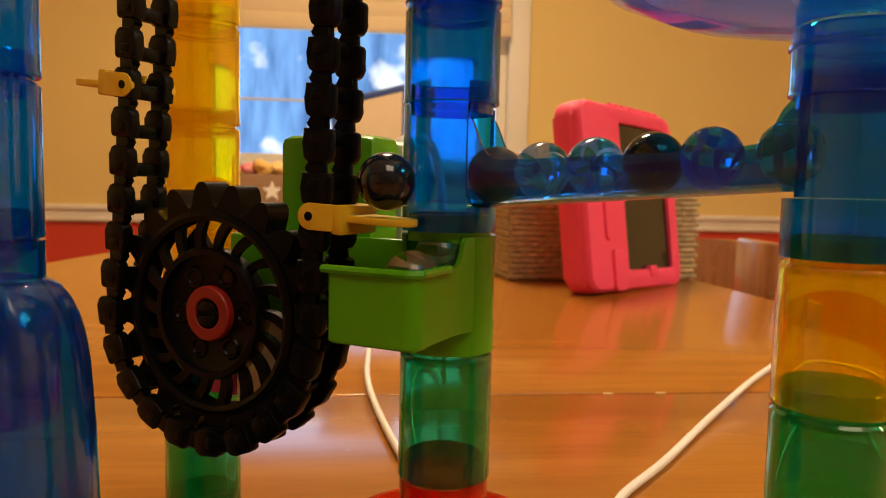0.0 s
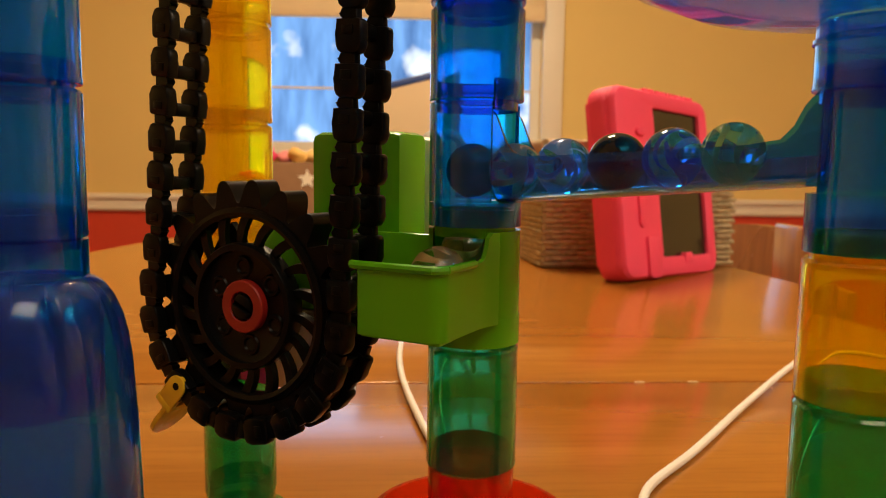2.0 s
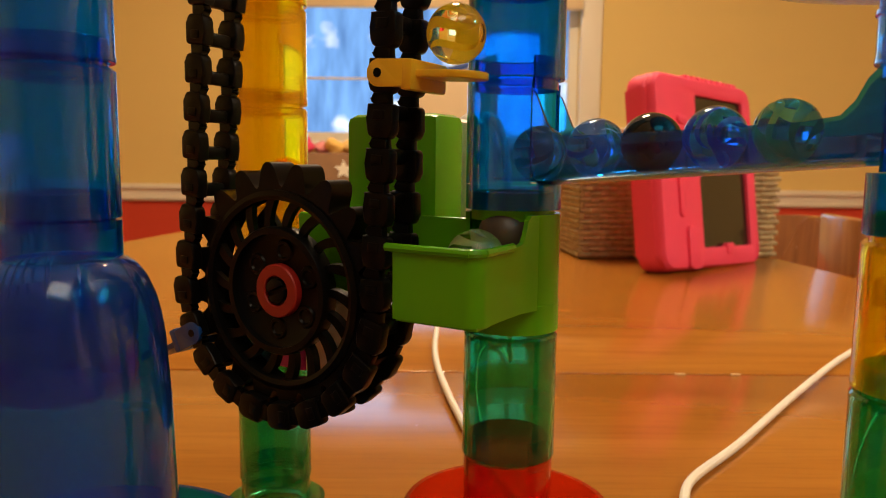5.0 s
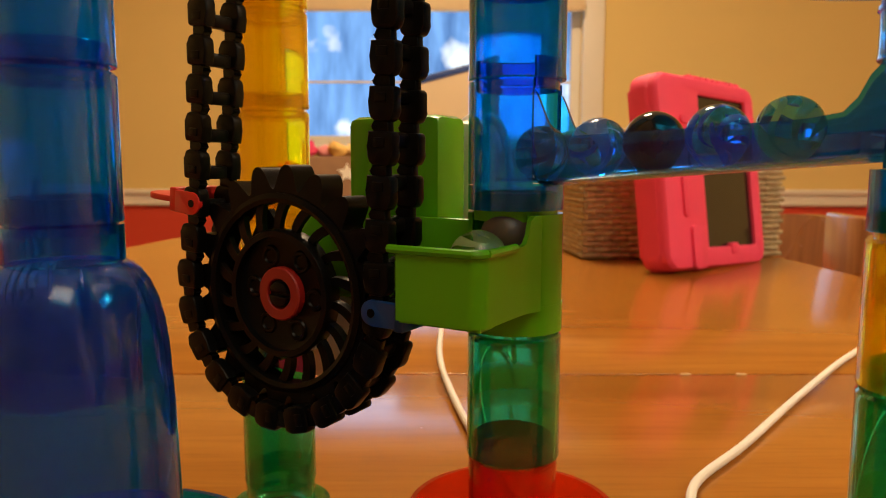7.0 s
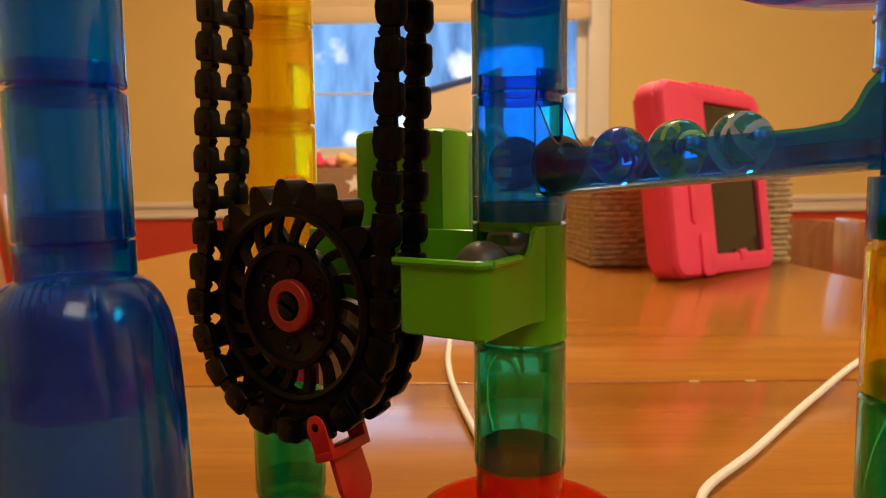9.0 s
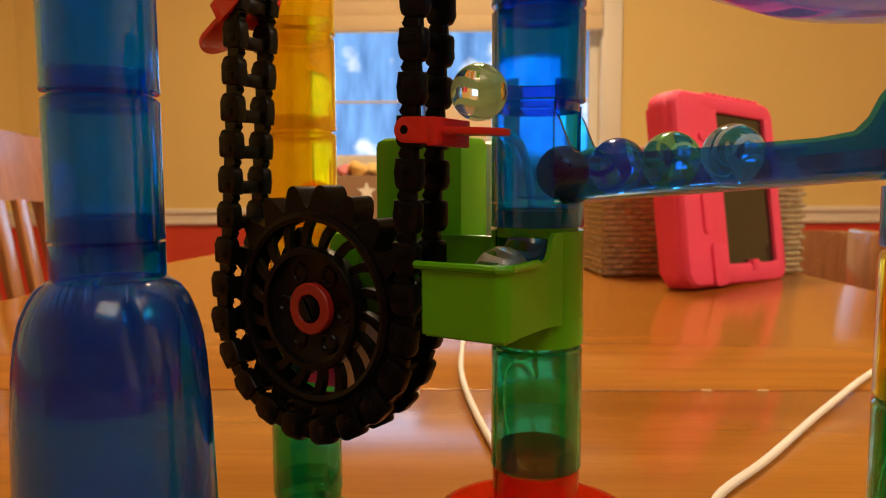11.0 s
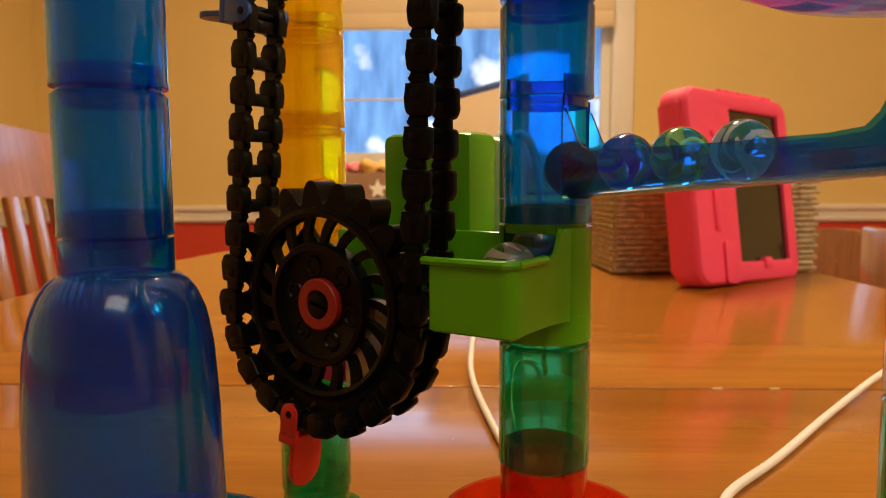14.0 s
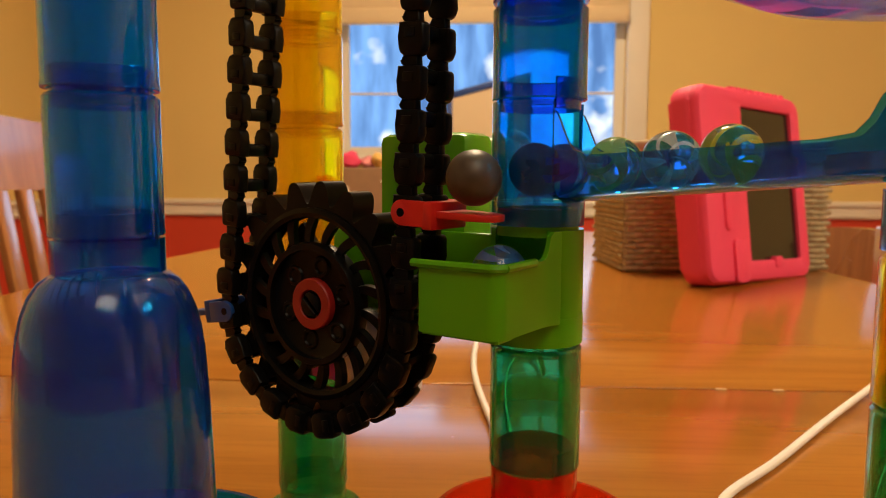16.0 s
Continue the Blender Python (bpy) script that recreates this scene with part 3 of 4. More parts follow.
# ---- chain, wheel and paddles ----
LIFT = thing("chain_lift", "black plastic chain running round a toothed wheel", "chain lift", GRID)
CU, CZ, CR = -0.0627, 0.0897, 0.0355
TEETH = 20
PITCH = 2 * math.pi * CR / TEETH
SPEED = 0.0470
LINKS, LEAN_L, LEAN_R = 95, 0.095, 0.05
HH = PITCH * (LINKS - TEETH) / (math.pi * (LEAN_R - LEAN_L) / 2 + math.hypot(1, LEAN_L) + math.hypot(1, LEAN_R))
CV = -0.0200                                     # middle plane of the chain
top_l, top_r = CU - CR + LEAN_L * HH, CU + CR + LEAN_R * HH
TC, TR, TZ = (top_l + top_r) / 2, (top_r - top_l) / 2, CZ + HH
LEN = [math.pi * CR, math.hypot(HH, LEAN_R * HH), math.pi * TR, math.hypot(HH, LEAN_L * HH)]
LOOP = sum(LEN)


def on_chain(s):
    """Place (u, z) and turn (degrees from down) of the chain at length s from the wheel's left side."""
    s %= LOOP
    if s < LEN[0]:
        a = math.pi + s / CR
        return CU + CR * math.cos(a), CZ + CR * math.sin(a), math.degrees(s / CR)
    s -= LEN[0]
    if s < LEN[1]:
        k = s / LEN[1]
        return CU + CR + LEAN_R * HH * k, CZ + HH * k, 180 - math.degrees(math.atan(LEAN_R)) * min(1, s / 0.02)
    s -= LEN[1]
    if s < LEN[2]:
        a = s / TR
        return TC + TR * math.cos(a), TZ + TR * math.sin(a), 180 + math.degrees(a)
    s -= LEN[2]
    k = s / LEN[3]
    slack = 0.0019 * min(1, s / 0.05, (LEN[3] - s) / 0.022)
    return top_l - LEAN_L * HH * k + slack, TZ - HH * k, 360 - math.degrees(math.atan(LEAN_L)) * min(1, s / 0.02, (LEN[3] - s) / 0.02)


def chain_pose(s):
    u, z, a = on_chain(s)
    # local x points outward from the loop, local z against the run
    return pose(u, CV, z, 0, -a, 0) @ pose(0, 0, 0, 0, 0, 180)


def chain_rows(s0, sag=0.0, until=0.0):
    """Rows along the loop; a loose paddle hangs by sag degrees and swings back up after until."""
    rows = []
    for i in range(81):
        t = i * 0.2
        drop = sag * min(1, max(0, (until + 0.9 - t) / 0.9))
        rows.append((t, chain_pose(s0 + SPEED * t) @ pose(0, 0, 0, 0, drop, 0)))
    return rows


LUG = [(-3.3, -4.4), (3.5, -4.4), (4.1, -4.0), (4.4, -3.2), (4.4, 1.6), (4.2, 3.0), (3.6, 3.9), (2.7, 4.3), (-1.4, 4.2), (-2.6, 3.5), (-3.2, 2.2), (-3.3, -0.6)]
WEB = [(-1.9, -7.2), (2.5, -7.2), (2.8, -4.2), (-1.9, -4.2), (-1.9, -5.0), (-3.0, -5.7), (-1.8, -6.1)]
bm = bmesh.new()
for sy in (-1, 1):
    prism([(x / 1000, -z / 1000) for x, z in LUG], sy * 0.0061 - 0.0019, sy * 0.0061 + 0.0019, bm, pose(0, 0, 0, -90), 0.0006)
    prism([(x / 1000, -z / 1000) for x, z in WEB], sy * 0.0060 - 0.0014, sy * 0.0060 + 0.0014, bm, pose(0, 0, 0, -90), 0.0003)
    box(bm, -0.0012, 0.0022, sy * 0.0080 - 0.0003, sy * 0.0080 + 0.0003, -0.0028, -0.0004, 0.0002)
box(bm, -0.0020, 0.0018, -0.0040, 0.0040, -0.0044, -0.0004, 0.0009)
LINK = finish(bm)
LINK.materials.append(BLACK)
links = [part("chain_link", LINK, BLACK, LIFT) for _ in range(LINKS)]

wheel = part("toothed_wheel", bmesh.new(), BLACK, LIFT)
bm = bmesh.new()


def gear_outline(r0, r1, teeth):
    out = []
    for i in range(teeth):
        a = 2 * math.pi * i / teeth
        w = 2 * math.pi / teeth
        for f, h in ((-0.5, 0.0), (-0.43, 0.06), (-0.36, 0.26), (-0.29, 0.52), (-0.22, 0.75), (-0.14, 0.92), (-0.05, 1.0), (0.05, 1.0), (0.14, 0.92), (0.22, 0.75), (0.29, 0.52), (0.36, 0.26), (0.43, 0.06)):
            r = r0 + (r1 - r0) * h
            out.append((r * math.cos(a + f * w), r * math.sin(a + f * w)))
    return out


def ring_prism(bm, outer, r_in, z0, z1):
    k = len(outer)
    ang = [math.atan2(y, x) for x, y in outer]
    o0, o1 = [bm.verts.new((x, y, z0)) for x, y in outer], [bm.verts.new((x, y, z1)) for x, y in outer]
    i0, i1 = [bm.verts.new((r_in * math.cos(a), r_in * math.sin(a), z0)) for a in ang], [bm.verts.new((r_in * math.cos(a), r_in * math.sin(a), z1)) for a in ang]
    for i in range(k):
        j = (i + 1) % k
        for q in ((o0[i], o0[j], o1[j], o1[i]), (i0[j], i0[i], i1[i], i1[j]), (o1[i], o1[j], i1[j], i1[i]), (o0[j], o0[i], i0[i], i0[j])):
            bm.faces.new(q)


ring_prism(bm, gear_outline(0.0300, 0.0370, TEETH), 0.0284, -0.0046, 0.0045)
lathe([(0.0262, 0.0052), (0.0275, 0.0058), (0.0290, 0.0052), (0.0290, 0.0), (0.0262, 0.0)], 64, closed=True, bm=bm)
lathe([(0.0060, 0.0030), (0.0150, 0.0030), (0.0165, 0.0040), (0.0165, 0.0062), (0.0182, 0.0062), (0.0188, 0.0050), (0.0184, 0.0005), (0.0060, 0.0005)], 64, closed=True, bm=bm)
wheel.data = finish(bm)
wheel.data.materials.append(BLACK)
for i in range(6):
    part("boss", lathe([(0.0018, 0.0030), (0.0022, 0.0036), (0.0030, 0.0036), (0.0034, 0.0030)], 14), BLACK, wheel, m=pose(0.0115 * math.cos(i * math.pi / 3), 0.0115 * math.sin(i * math.pi / 3), 0))
for i in range(18):
    bm = bmesh.new()
    rows = []
    for k in range(6):                 # a fan blade that sweeps back and broadens outwards
        r, bend, wide = 0.0178 + 0.0019 * k, -0.0009 * k * k / 5, 0.0010 + 0.00018 * k
        rows.append([bm.verts.new((r, bend + y, z)) for y, z in ((-wide, 0.0038), (wide, 0.0038), (wide + 0.0003, 0.0016), (-wide + 0.0003, 0.0016))])
    for p, q in zip(rows, rows[1:]):
        for k in range(4):
            bm.faces.new((p[k], p[(k + 1) % 4], q[(k + 1) % 4], q[k]))
    bm.faces.new(rows[0][::-1])
    bm.faces.new(rows[-1])
    part("spoke", bm, BLACK, wheel, m=pose(0, 0, 0, 0, 0, 20 * i))
part("hub_ring", lathe([(0.0043, 0.0030), (0.0043, 0.0052), (0.0046, 0.0055), (0.0074, 0.0055), (0.0078, 0.0051), (0.0078, 0.0030)], 40, closed=True), HUB_RED, wheel, "dull red plastic hub ring")
bm = lathe([(0, 0.0), (0.0042, 0.0), (0.0042, 0.0042), (0, 0.0042)], 24)
for sy in (-1, 1):
    prism([(0.0034 * math.cos(radians(a)), sy * (0.0006 + 0.0030 * math.sin(radians(a)))) for a in range(0, 181, 15)][::sy], 0.0036, 0.0058, bm, None, 0.0003)
part("axle_end", bm, BLACK, wheel)
WHEEL_FACE = pose(CU, CV + 0.0005, CZ, 90, 0, 0)   # the wheel's own z axis points to the front


def wheel_rows():
    return [(i * 0.5, WHEEL_FACE @ pose(0, 0, 0, 0, 0, math.degrees(SPEED * i * 0.5 / CR) + 4)) for i in range(33)]


bm = bmesh.new()
for sy in (-1, 1):
    e = [(-0.0034 * math.cos(radians(a)), 0.0034 * math.sin(radians(a))) for a in range(-90, 91, 15)]
    prism([(x, y) for x, y in e] + [(0.0075, 0.0034), (0.0075, -0.0034)], sy * 0.0077 - 0.0008, sy * 0.0077 + 0.0008, bm, pose(0, 0, 0, 90), 0.0003)
box(bm, 0.0068, 0.0100, -0.0085, 0.0085, -0.0034, 0.0040, 0.0006)
tongue = [(0.0085, -0.0064), (0.0085, 0.0064)] + [(0.0194 + 0.0064 * math.cos(radians(a)), 0.0064 * math.sin(radians(a))) for a in range(90, -91, -15)]
prism(tongue, -0.0010, 0.0008, bm, None, 0.0003)
PADDLE = finish(bm)
pin_bm = sweep([(0, -0.0087, 0), (0, 0.0087, 0)], 0.0012, 10)
PIN = finish(pin_bm)
PIN.materials.append(BLACK)


def paddle(material, color):
    me = PADDLE.copy()
    me.materials.append(material)
    p = part("paddle", me, material, LIFT, f"{color} plastic lifting paddle")
    part("pin", PIN, BLACK, p)
    return p


PADDLES = [(paddle(P_YELLOW, "yellow"), 0.1405), (paddle(P_YELLOW, "yellow"), -0.0642), (paddle(P_BLUE, "blue"), -0.2186),
           (paddle(P_RED, "red"), -0.3543), (paddle(P_RED, "red"), -0.6115), (paddle(P_BLUE, "blue"), -0.7465)]

# ---- marbles ----
MR = 0.0073


def marble(color, swirl=None, label="", opaque=0.0, ior=1.5):
    bm = bmesh.new()
    bmesh.ops.create_uvsphere(bm, u_segments=40, v_segments=24, radius=MR)
    mat = plain("marble_glaze", color, opaque, vary=0.5, scale=260, bump=0.0) if opaque else glass("marble_glass", color, 0.0, ior)
    ob = part("marble", bm, mat)
    tagged(ob, label, "marble", "marbles of the run")
    if swirl:
        ribbon = petal("marble_swirl", swirl)
        for k in range(5):
            vs = bmesh.new()
            rows = []
            for i in range(19):        # a curved band that winds from pole to pole
                t = i / 18
                w = MR * 0.74 * math.sin(math.pi * (0.05 + 0.90 * t)) ** 0.8
                z = MR * 0.74 * (2 * t - 1)
                a = 2.4 * (t - 0.5) + k * 1.2566
                wide = 0.10 + 0.20 * math.sin(math.pi * t)
                rows.append([vs.verts.new((w * (1 - 0.10 * f) * math.cos(a + wide * f), w * (1 - 0.10 * f) * math.sin(a + wide * f), z)) for f in (-1, -0.5, 0, 0.5, 1)])
            for p, q in zip(rows, rows[1:]):
                for i in range(4):
                    vs.faces.new((p[i], p[i + 1], q[i + 1], q[i]))
            part("swirl", vs, ribbon, ob)
    return ob


M = {
    "one": marble((0.010, 0.013, 0.022), None, "dark blue-black glossy glass marble", 0.08),
    # amber ribbons here are painted-in reflections, the glass itself is clear
    "two": marble((0.96, 0.95, 0.90), (0.80, 0.58, 0.25), "clear glass marble with amber glints"),
    "three": marble((1.0, 0.93, 0.35), (0.95, 0.75, 0.05), "clear yellow glass marble"),
    "four": marble((0.93, 0.97, 0.90), (0.55, 0.78, 0.35), "clear glass marble with a green swirl"),
    "five": marble((0.075, 0.060, 0.044), None, "dark grey-brown satin marble", 0.42),
    "a": marble((0.95, 0.96, 0.96), (0.75, 0.72, 0.66), "clear glass marble with a silver-grey swirl"),
    "b": marble((0.90, 0.95, 1.0), (0.20, 0.40, 0.85), "clear glass marble with a pale blue swirl"),
    "c": marble((0.012, 0.018, 0.012), None, "black marble with faint green streaks", 0.09),
    "d": marble((0.80, 0.88, 1.0), (0.04, 0.14, 0.75), "clear glass marble with a dark blue swirl"),
    "e": marble((0.92, 0.98, 0.94), (0.45, 0.82, 0.30), "clear glass marble with a green swirl ribbon"),
    "g": marble((0.97, 0.98, 0.98), (0.92, 0.94, 0.92), "clear glass marble with white petals"),
    "h": marble((0.97, 0.97, 0.72), (0.85, 0.80, 0.08), "clear glass marble with a yellow-green swirl"),
}


def at_track(u):
    return (u, 0.0, track_z(u) + MR if u > 0.0165 else track_z(0.0165) + MR - max(0, 0.0165 - u) * 0.12)


P_SLOT, Q_SLOT, W_SLOT, X_SLOT = (-0.0127, -0.0245, 0.0975), (0.0002, -0.0212, 0.1037), (0.0010, -0.0062, 0.1083), (-0.001, 0.0, 0.1300)


def marble_rows(name, stops):
    """Stops: (seconds, place in the run's axes). The marble turns as it rolls along the track."""
    rows = []
    for t, p in stops:
        rows.append((t, GRID @ pose(*p) @ pose(0, 0, 0, 40, 25 - (p[0] * 1000 * 3.0), 60)))
    return rows


def lifted(s0, t_pick, start):
    """From resting in the basin to riding up on the paddle whose length at 0 s is s0."""
    stops = []
    t = t_pick
    while t <= 16.001:
        u, z, a = on_chain(s0 + SPEED * t)
        zz = z + 0.0018 + MR
        stops.append((round(t, 3), (u + 0.0178, -0.0205, zz)))
        if zz > 0.30:
            break
        t += 0.2
    return stops


def hold(stops):
    out = [(0.0, stops[0][1])] if stops[0][0] > 0 else []
    out += stops
    if out[-1][0] < 16.0:
        out.append((16.0, out[-1][1]))
    return out


def motions():
    for i, ob in enumerate(links):
        walk(ob, chain_rows(i * PITCH + 0.002))
    walk(wheel, wheel_rows())
    for i, (ob, s0) in enumerate(PADDLES):
        walk(ob, chain_rows(s0, 38.0, 13.3) if i == 4 else chain_rows(s0))
    T = at_track
    runs = {
        "one": lifted(0.1405, 0.0, None),
        "three": [(0.0, P_SLOT), (3.5, P_SLOT)] + lifted(-0.0642, 3.8, None),
        "two": [(0.0, Q_SLOT), (3.9, Q_SLOT), (4.3, P_SLOT), (6.9, P_SLOT)] + lifted(-0.2186, 7.1, None),
        "four": [(0.0, W_SLOT), (3.95, W_SLOT), (4.35, Q_SLOT), (7.3, Q_SLOT), (7.5, P_SLOT), (9.9, P_SLOT)] + lifted(-0.3543, 10.1, None),
        "five": [(0.0, T(0.0133)), (0.3, X_SLOT), (4.0, X_SLOT), (4.5, W_SLOT), (7.3, W_SLOT), (7.5, Q_SLOT), (10.4, Q_SLOT), (10.7, P_SLOT), (15.3, P_SLOT)] + lifted(-0.6115, 15.6, None),
        "a": [(0.0, T(0.0260)), (0.3, T(0.0118)), (4.0, T(0.0118)), (4.5, T(0.0075)), (7.3, T(0.0075)), (7.6, W_SLOT), (10.4, W_SLOT), (10.8, Q_SLOT), (15.6, Q_SLOT), (15.9, P_SLOT), (16.0, P_SLOT)],
        "b": [(0.0, T(0.0395)), (0.3, T(0.0252)), (4.0, T(0.0252)), (4.5, T(0.0227)), (7.3, T(0.0227)), (7.6, X_SLOT), (10.4, X_SLOT), (10.9, W_SLOT), (15.6, W_SLOT), (15.9, Q_SLOT), (16.0, Q_SLOT)],
        "c": [(0.0, T(0.0535)), (0.3, T(0.0391)), (4.0, T(0.0391)), (4.5, T(0.0364)), (7.3, T(0.0364)), (7.6, T(0.0180)), (8.75, T(0.0180)), (9.0, T(0.0114)), (10.4, T(0.0114)), (10.9, T(0.0075)), (15.6, T(0.0075)), (15.9, X_SLOT), (16.0, X_SLOT)],
        "d": [(0.0, T(0.0665)), (0.3, T(0.0525)), (4.0, T(0.0525)), (4.5, T(0.0510)), (7.3, T(0.0510)), (7.6, T(0.0330)), (8.75, T(0.0330)), (9.0, T(0.0278)), (10.4, T(0.0278)), (10.9, T(0.0227)), (15.6, T(0.0227)), (15.9, T(0.0075)), (16.0, T(0.0075))],
        "e": [(0.0, T(0.0830)), (0.3, T(0.0661)), (7.3, T(0.0661)), (7.6, T(0.0474)), (8.75, T(0.0474)), (9.0, T(0.0421)), (10.4, T(0.0421)), (10.9, T(0.0364)), (15.6, T(0.0364)), (15.9, T(0.0220)), (16.0, T(0.0220))],
        "g": [(0.0, (RU, 0.0, 0.19)), (8.4, (RU, 0.0, 0.19)), (8.65, (RU - 0.004, 0.0, track_z(RU) + MR)), (8.8, T(0.0760)), (9.0, T(0.0562)), (10.4, T(0.0562)), (10.9, T(0.0510)), (15.6, T(0.0510)), (15.9, T(0.0364)), (16.0, T(0.0364))],
        "h": [(0.0, (RU, 0.0, 0.21)), (14.8, (RU, 0.0, 0.21)), (15.05, (RU - 0.004, 0.0, track_z(RU) + MR)), (15.3, T(0.0655)), (15.6, T(0.0655)), (15.9, T(0.0505)), (16.0, T(0.0505))],
    }
    for name, stops in runs.items():
        walk(M[name], marble_rows(name, hold(stops)))


# ---- things on the table ----
tablet = thing("tablet", "dark tablet in a bumpy pink foam case leaning on a basket", "tablet", ROOM @ pose(0.2595, 0.8200, 0.005, 0, 0, 39.5) @ pose(0, 0, 0, -9, 2.2, 0))
TWD, THT = 0.222, 0.232
SX0, SX1, SZ0, SZ1 = 0.086, 0.198, 0.026, THT - 0.022


def rounded(x0, x1, z0, z1, r, n=6):
    """The corners of a rounded upright rectangle, as an outline of (x, -z)."""
    out = []
    for cx, cz, a0 in ((x1 - r, z1 - r, 0), (x0 + r, z1 - r, 90), (x0 + r, z0 + r, 180), (x1 - r, z0 + r, 270)):
        out += [(cx + r * math.cos(radians(a0 + 90 * i / n)), cz + r * math.sin(radians(a0 + 90 * i / n))) for i in range(n + 1)]
    return out


FACE = pose(0, 0, 0, 90)               # outlines stand upright and are raised to the front
part("case", prism(rounded(0, TWD, 0, THT, 0.020), -0.040, -0.012, None, FACE, 0.006), PINK, tablet)
bm = bmesh.new()
edge, hole = rounded(0.001, TWD - 0.001, 0.001, THT - 0.001, 0.020), rounded(SX0, SX1, SZ0, SZ1, 0.003)
levels = [[bm.verts.new(FACE @ Vector((x, z, d))) for x, z in ring] for ring, d in ((edge, -0.013), (edge, -0.006), (rounded(0.004, TWD - 0.004, 0.004, THT - 0.004, 0.018), -0.0015),
          (rounded(0.009, TWD - 0.009, 0.009, THT - 0.009, 0.015), 0.0), (rounded(SX0 - 0.003, SX1 + 0.003, SZ0 - 0.003, SZ1 + 0.003, 0.005), 0.0), (hole, -0.002), (hole, -0.013))]
for p, q in zip(levels, levels[1:]):
    for k in range(len(p)):
        bm.faces.new((p[k], p[(k + 1) % len(p)], q[(k + 1) % len(p)], q[k]))
part("case_rim", bm, PINK, tablet)
part("screen", boxes((SX0 - 0.002, SX1 + 0.002, 0.006, 0.0095, SZ0 - 0.002, SZ1 + 0.002)), SCREEN, tablet)
part("grip", prism(rounded(0.034, 0.046, 0.062, 0.155, 0.006), -0.001, 0.003, None, FACE, 0.0015), PINK, tablet)
part("grip", prism(rounded(0.040, 0.060, 0.172, 0.182, 0.005), -0.001, 0.003, None, FACE, 0.0015), PINK, tablet)
part("stand_tab", prism(rounded(0.046, 0.074, 0.002, 0.052, 0.006), -0.004, 0.0035, None, FACE, 0.002), PINK, tablet)
part("home_tab", prism(rounded(0.134, 0.150, SZ0 - 0.010, SZ0 + 0.004, 0.003), -0.006, 0.0015, None, FACE, 0.001), PINK, tablet)
for i in range(9):
    part("bump", boxes((SX0 - 0.012 + 0.0135 * i, SX0 - 0.002 + 0.0135 * i, 0.004, 0.030, THT - 0.004, THT + 0.0025, 0.002)), PINK, tablet)

basket = thing("wicker_basket", "brown woven wicker basket behind the tablet", "basket", ROOM @ pose(0.318, 1.060, 0.0, 0, 0, 6))
BW, BD, BH = 0.135, 0.075, 0.165
bm = bmesh.new()
box(bm, -BW + 0.004, BW - 0.004, -BD + 0.004, BD - 0.004, 0.0, 0.012)
for sgn in (-1, 1):
    box(bm, -BW + 0.003, BW - 0.003, sgn * (BD - 0.006) - 0.002, sgn * (BD - 0.006) + 0.002, 0.0, BH)
    box(bm, sgn * (BW - 0.006) - 0.002, sgn * (BW - 0.006) + 0.002, -BD + 0.003, BD - 0.003, 0.0, BH)
part("liner", bm, WICKER, basket)


def strand(z, phase):
    loop = []
    per = [(-BW, -BD), (BW, -BD), (BW, BD), (-BW, BD)]
    k = 0
    for (x0, y0), (x1, y1) in zip(per, per[1:] + per[:1]):
        d = Vector((x1 - x0, y1 - y0))
        n = max(2, int(d.length / 0.0115))
        nrm = Vector((d.y, -d.x)).normalized()
        for i in range(n):
            o = 0.0022 * (1 if (k + phase) % 2 else -1)
            k += 1
            p = Vector((x0, y0)) + d * (i / n) + nrm * o
            loop.append((p.x, p.y, z))
    return loop + loop[:1]


for i in range(22):
    part("wicker_strand", sweep(strand(0.005 + i * 0.0073, i % 2), 0.0037, 6), WICKER, basket)
part("rim", sweep([(-BW, -BD, BH), (BW, -BD, BH), (BW, BD, BH), (-BW, BD, BH), (-BW, -BD, BH)], 0.007, 10), WICKER, basket)

cable = part("power_cable", sweep(spline([(-0.021, 0.262, 0.112), (-0.0205, 0.262, 0.132), (-0.018, 0.263, 0.1405), (-0.012, 0.266, 0.1425), (-0.006, 0.270, 0.137), (-0.002, 0.275, 0.115), (-0.002, 0.31, 0.070), (0.000, 0.46, 0.020), (-0.014, 0.62, 0.0035), (-0.044, 0.66, 0.0024), (-0.057, 0.60, 0.0024), (-0.053, 0.515, 0.0024),
                                           (-0.047, 0.46, 0.0024), (-0.037, 0.408, 0.0024), (-0.021, 0.343, 0.0024), (-0.006, 0.295, 0.0024), (0.018, 0.255, 0.0024), (0.044, 0.243, 0.0024), (0.062, 0.264, 0.0024), (0.073, 0.2935, 0.0024), (0.104, 0.336, 0.0024), (0.155, 0.412, 0.0024), (0.220, 0.503, 0.0024), (0.262, 0.545, 0.0024), (0.305, 0.520, 0.0024), (0.33, 0.44, 0.0024)], 8), 0.0019, 10), CABLE)
tagged(cable, "thin white power cable lying across the table", "cable")


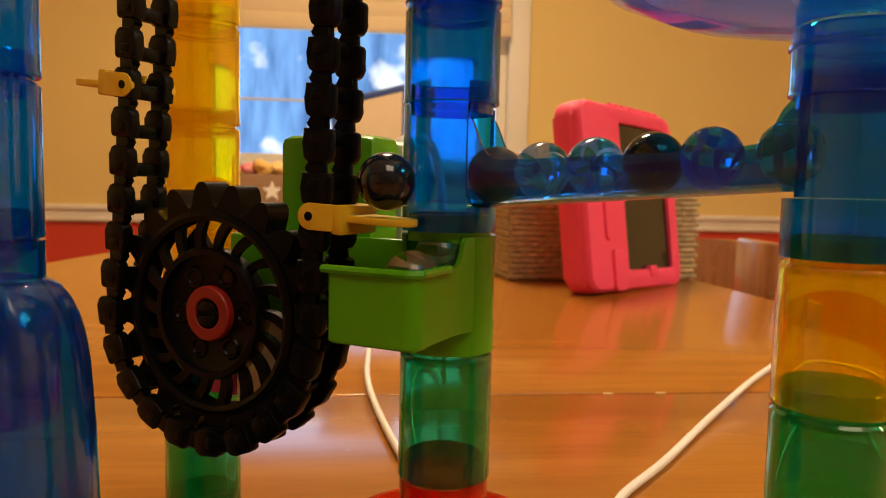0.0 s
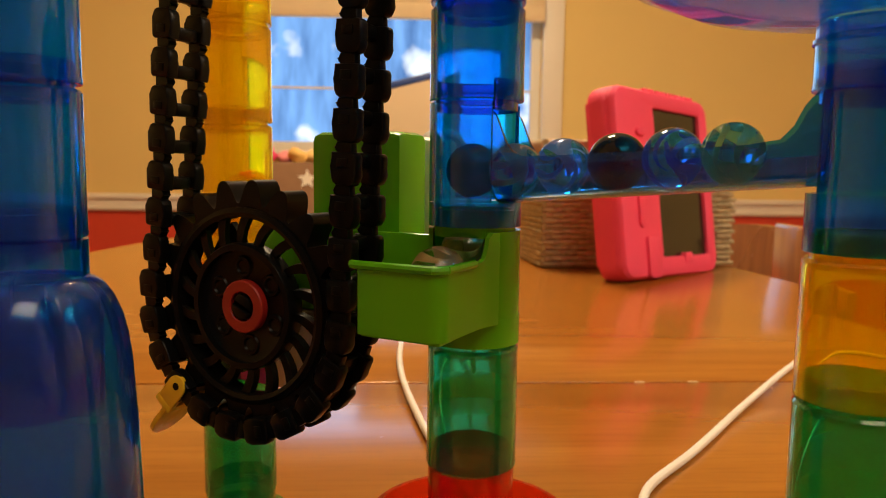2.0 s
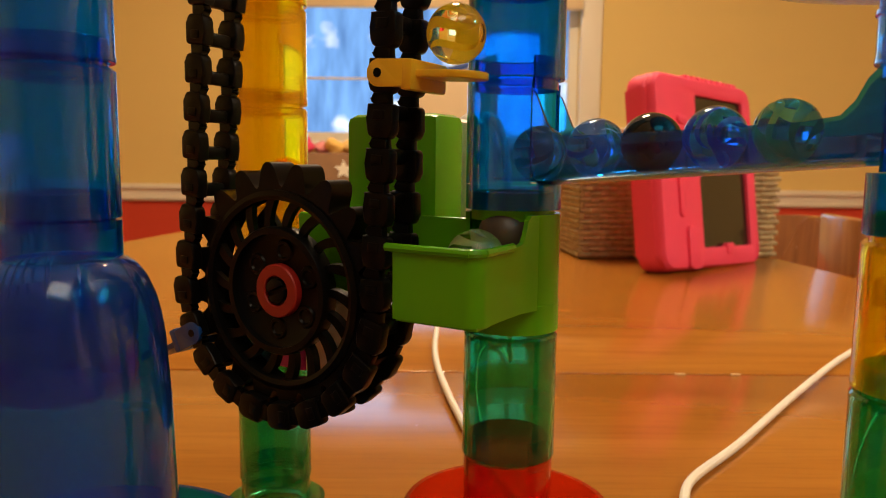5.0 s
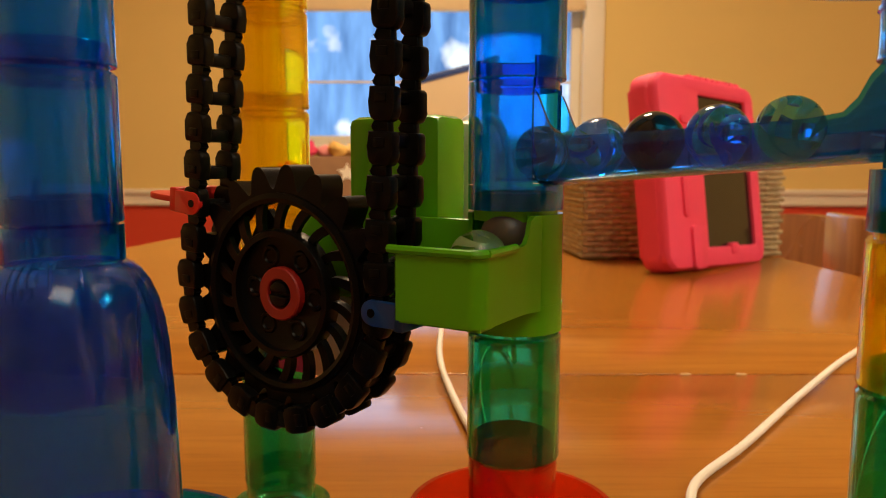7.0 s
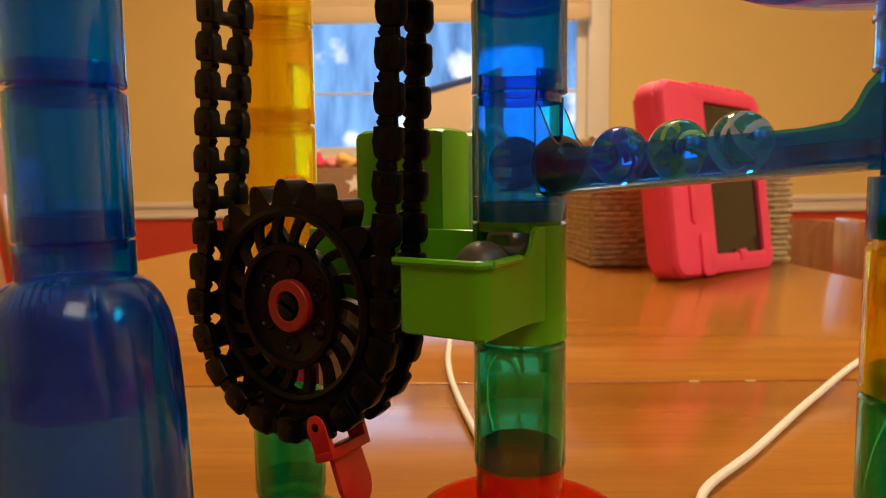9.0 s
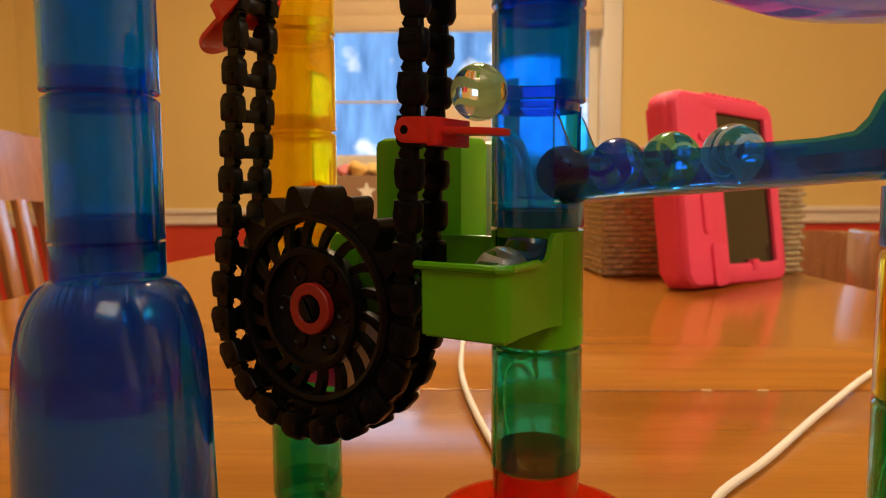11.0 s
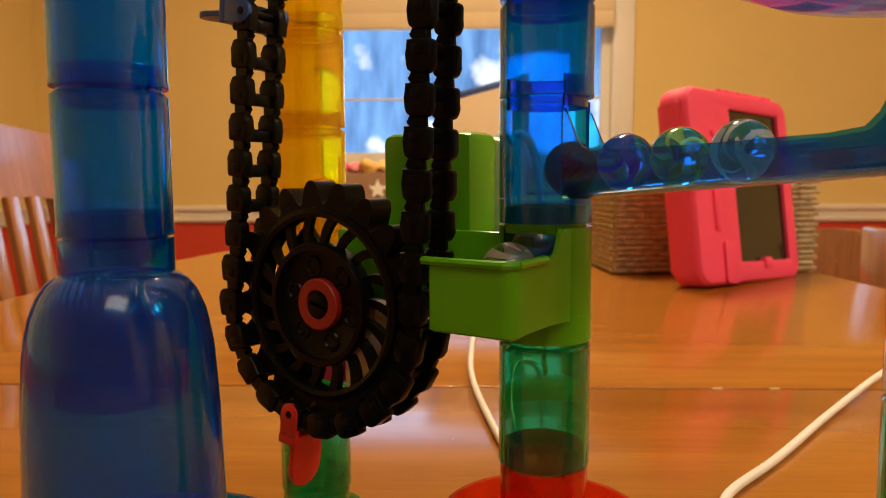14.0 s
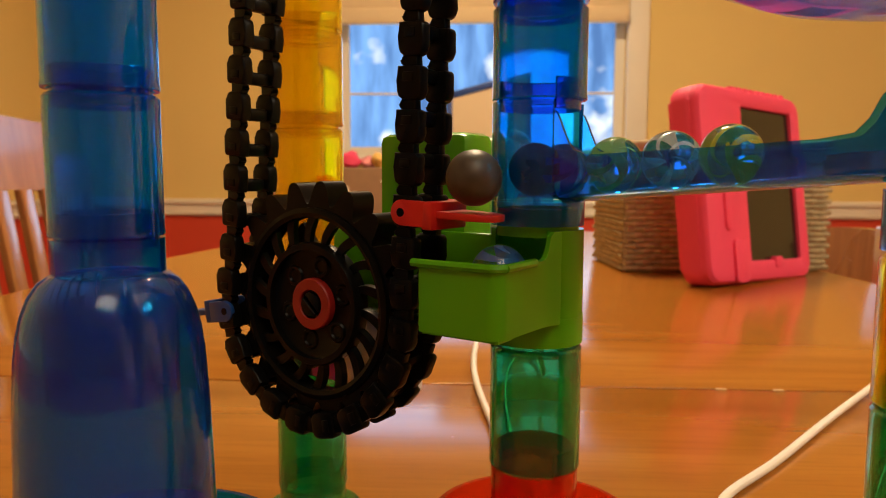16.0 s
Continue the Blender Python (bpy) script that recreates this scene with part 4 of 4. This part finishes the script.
# ---- chairs ----
def chair(m, n_slats=5, rise=0.0, low=0.385, panel=False):
    c = thing("dining_chair", "brown wooden dining chair with a slatted back", "chair", m, "chairs round the table")
    S = -0.28 + rise
    part("seat", boxes((-0.21, 0.21, -0.20, 0.20, S - 0.03, S, 0.01)), CHAIR, c)
    for sx in (-1, 1):
        part("leg", sweep([(sx * 0.18, 0.17, S - 0.03), (sx * 0.19, 0.18, FLOOR)], 0.018, 10), CHAIR, c)
        part("leg", sweep([(sx * 0.18, -0.17, S - 0.03), (sx * 0.19, -0.19, FLOOR)], 0.018, 10), CHAIR, c)
        part("back_post", sweep([(sx * 0.19, 0.19, S), (sx * 0.195, 0.225, S + 0.25), (sx * 0.2, 0.26, S + 0.43)], 0.015, 10), CHAIR, c)
    for i in range(n_slats):
        x = -0.13 + 0.26 * i / (n_slats - 1)
        part("back_slat", boxes((x - 0.018, x + 0.018, -0.005, 0.005, 0.0, low + 0.014, 0.003)), CHAIR, c, m=pose(0, 0.195, S, -8.5))
    bm = bmesh.new()
    prof = []
    for i in range(17):
        x = -0.22 + 0.44 * i / 16
        prof.append((x, 0.246 + 0.02 * (1 - (x / 0.22) ** 2), 0.01 * (1 - (x / 0.22) ** 2)))
    rows = []
    for x, y, dz in prof:
        rows.append([bm.verts.new((x, y + a, S + b + dz)) for a, b in ((-0.011, low), (0.011, low), (0.026, 0.475), (0.004, 0.475))])
    for p, q in zip(rows, rows[1:]):
        for i in range(4):
            bm.faces.new((p[i], p[(i + 1) % 4], q[(i + 1) % 4], q[i]))
    bm.faces.new(rows[0][::-1])
    bm.faces.new(rows[-1])
    part("top_rail", bm, CHAIR, c)
    if panel:
        part("end_panel", boxes((0.095, 0.205, 0.215, 0.232, S + 0.10, S + 0.500, 0.005)), CHAIR, c)
    return c


chair(ROOM @ pose(-0.37, 0.95, 0, 0, 0, 96.5), low=0.375)
chair(ROOM @ pose(0.36, 1.20, 0, 0, 0, -93), n_slats=0, rise=-0.165, low=0.18, panel=True)

# ---- far things by the window ----
chest = thing("toy_chest", "brown fabric toy chest with pale stars", "toy chest", ROOM @ pose(-0.30, 2.72, FLOOR))
part("body", boxes((-0.26, 0.26, -0.16, 0.16, 0.0, 0.897, 0.01)), BROWN, chest)


def star(r):
    return [((r if i % 2 == 0 else r * 0.45) * math.sin(math.pi * i / 5), (r if i % 2 == 0 else r * 0.45) * math.cos(math.pi * i / 5)) for i in range(10)]


for x, z in ((-0.17, 0.80), (-0.02, 0.84), (0.14, 0.79), (-0.09, 0.68), (0.06, 0.70)):
    part("star", prism(star(0.035), 0.0, 0.003), TRIM, chest, m=pose(x, -0.1605, z, 90))
TOYS = ((-0.235, (0.55, 0.03, 0.16), 0.034), (-0.175, (0.75, 0.06, 0.14), 0.040), (-0.115, (0.80, 0.30, 0.30), 0.030), (-0.065, (0.80, 0.50, 0.14), 0.036), (-0.010, (0.85, 0.60, 0.22), 0.034),
        (0.045, (0.80, 0.45, 0.30), 0.036), (0.100, (0.75, 0.25, 0.30), 0.032), (0.150, (0.85, 0.62, 0.30), 0.036), (0.205, (0.60, 0.20, 0.35), 0.032))
for i, (x, col, r) in enumerate(TOYS):
    bm = bmesh.new()
    bmesh.ops.create_icosphere(bm, subdivisions=3, radius=r)
    for v in bm.verts:
        v.co *= 1 + 0.34 * noise.noise(v.co * 30 + Vector((i * 7, 0, 0)))
        v.co.z *= 0.75
    toy = part("soft_toy", bm, plain("toy_cloth", col, 0.9, vary=0.15, scale=60, bump=0.3), None, "", ROOM @ pose(-0.30 + x, 2.69 - 0.03 * (i % 2), FLOOR + 0.897 + r * 0.68))
    tagged(toy, "small bright cloth toy lying on the chest", "toy", "toys on the chest")
easel = thing("drawing_board", "pale drawing board with a navy frame", "drawing board", ROOM @ pose(-0.10, 2.50, FLOOR))
part("panel", prism([(0.0, 0.80), (0.213, 0.80), (0.213, 1.182), (0.0, 1.126)], -0.012, 0.0, None, pose(0, 0, 0, 90)), BOARD, easel)
part("board_frame", boxes((0.2135, 0.236, -0.004, 0.016, 0.0, 1.190, 0.003), (-0.02, 0.0, -0.004, 0.016, 0.0, 1.125, 0.003)), NAVY, easel)
part("board_frame", boxes((-0.025, 0.243, -0.005, 0.017, -0.010, 0.010, 0.003)), NAVY, easel, m=pose(0, 0, 1.138, 0, -14.7, 0))

chandelier = thing("chandelier", "brass chandelier with five warm bulbs hanging beside the table", "lamp", ROOM)
part("stem", sweep([(HUB[0], HUB[1], HUB[2]), (HUB[0], HUB[1], 1.71)], 0.008, 10), BRASS, chandelier)
part("hub", lathe([(0, HUB[2] - 0.03), (0.02, HUB[2] - 0.025), (0.03, HUB[2]), (0.02, HUB[2] + 0.03), (0, HUB[2] + 0.035)], 20, cx=HUB[0], cy=HUB[1]), BRASS, chandelier)
for x, y, z in BULBS:
    mid = ((HUB[0] + x) / 2, (HUB[1] + y) / 2, z + 0.085)
    part("arm", sweep(spline([HUB, mid, (x, y, z + 0.075)], 6), 0.005, 8), BRASS, chandelier)
    part("socket", lathe([(0, z + 0.078), (0.014, z + 0.075), (0.014, z + 0.060), (0, z + 0.060)], 14, cx=x, cy=y), BRASS, chandelier)

motions()
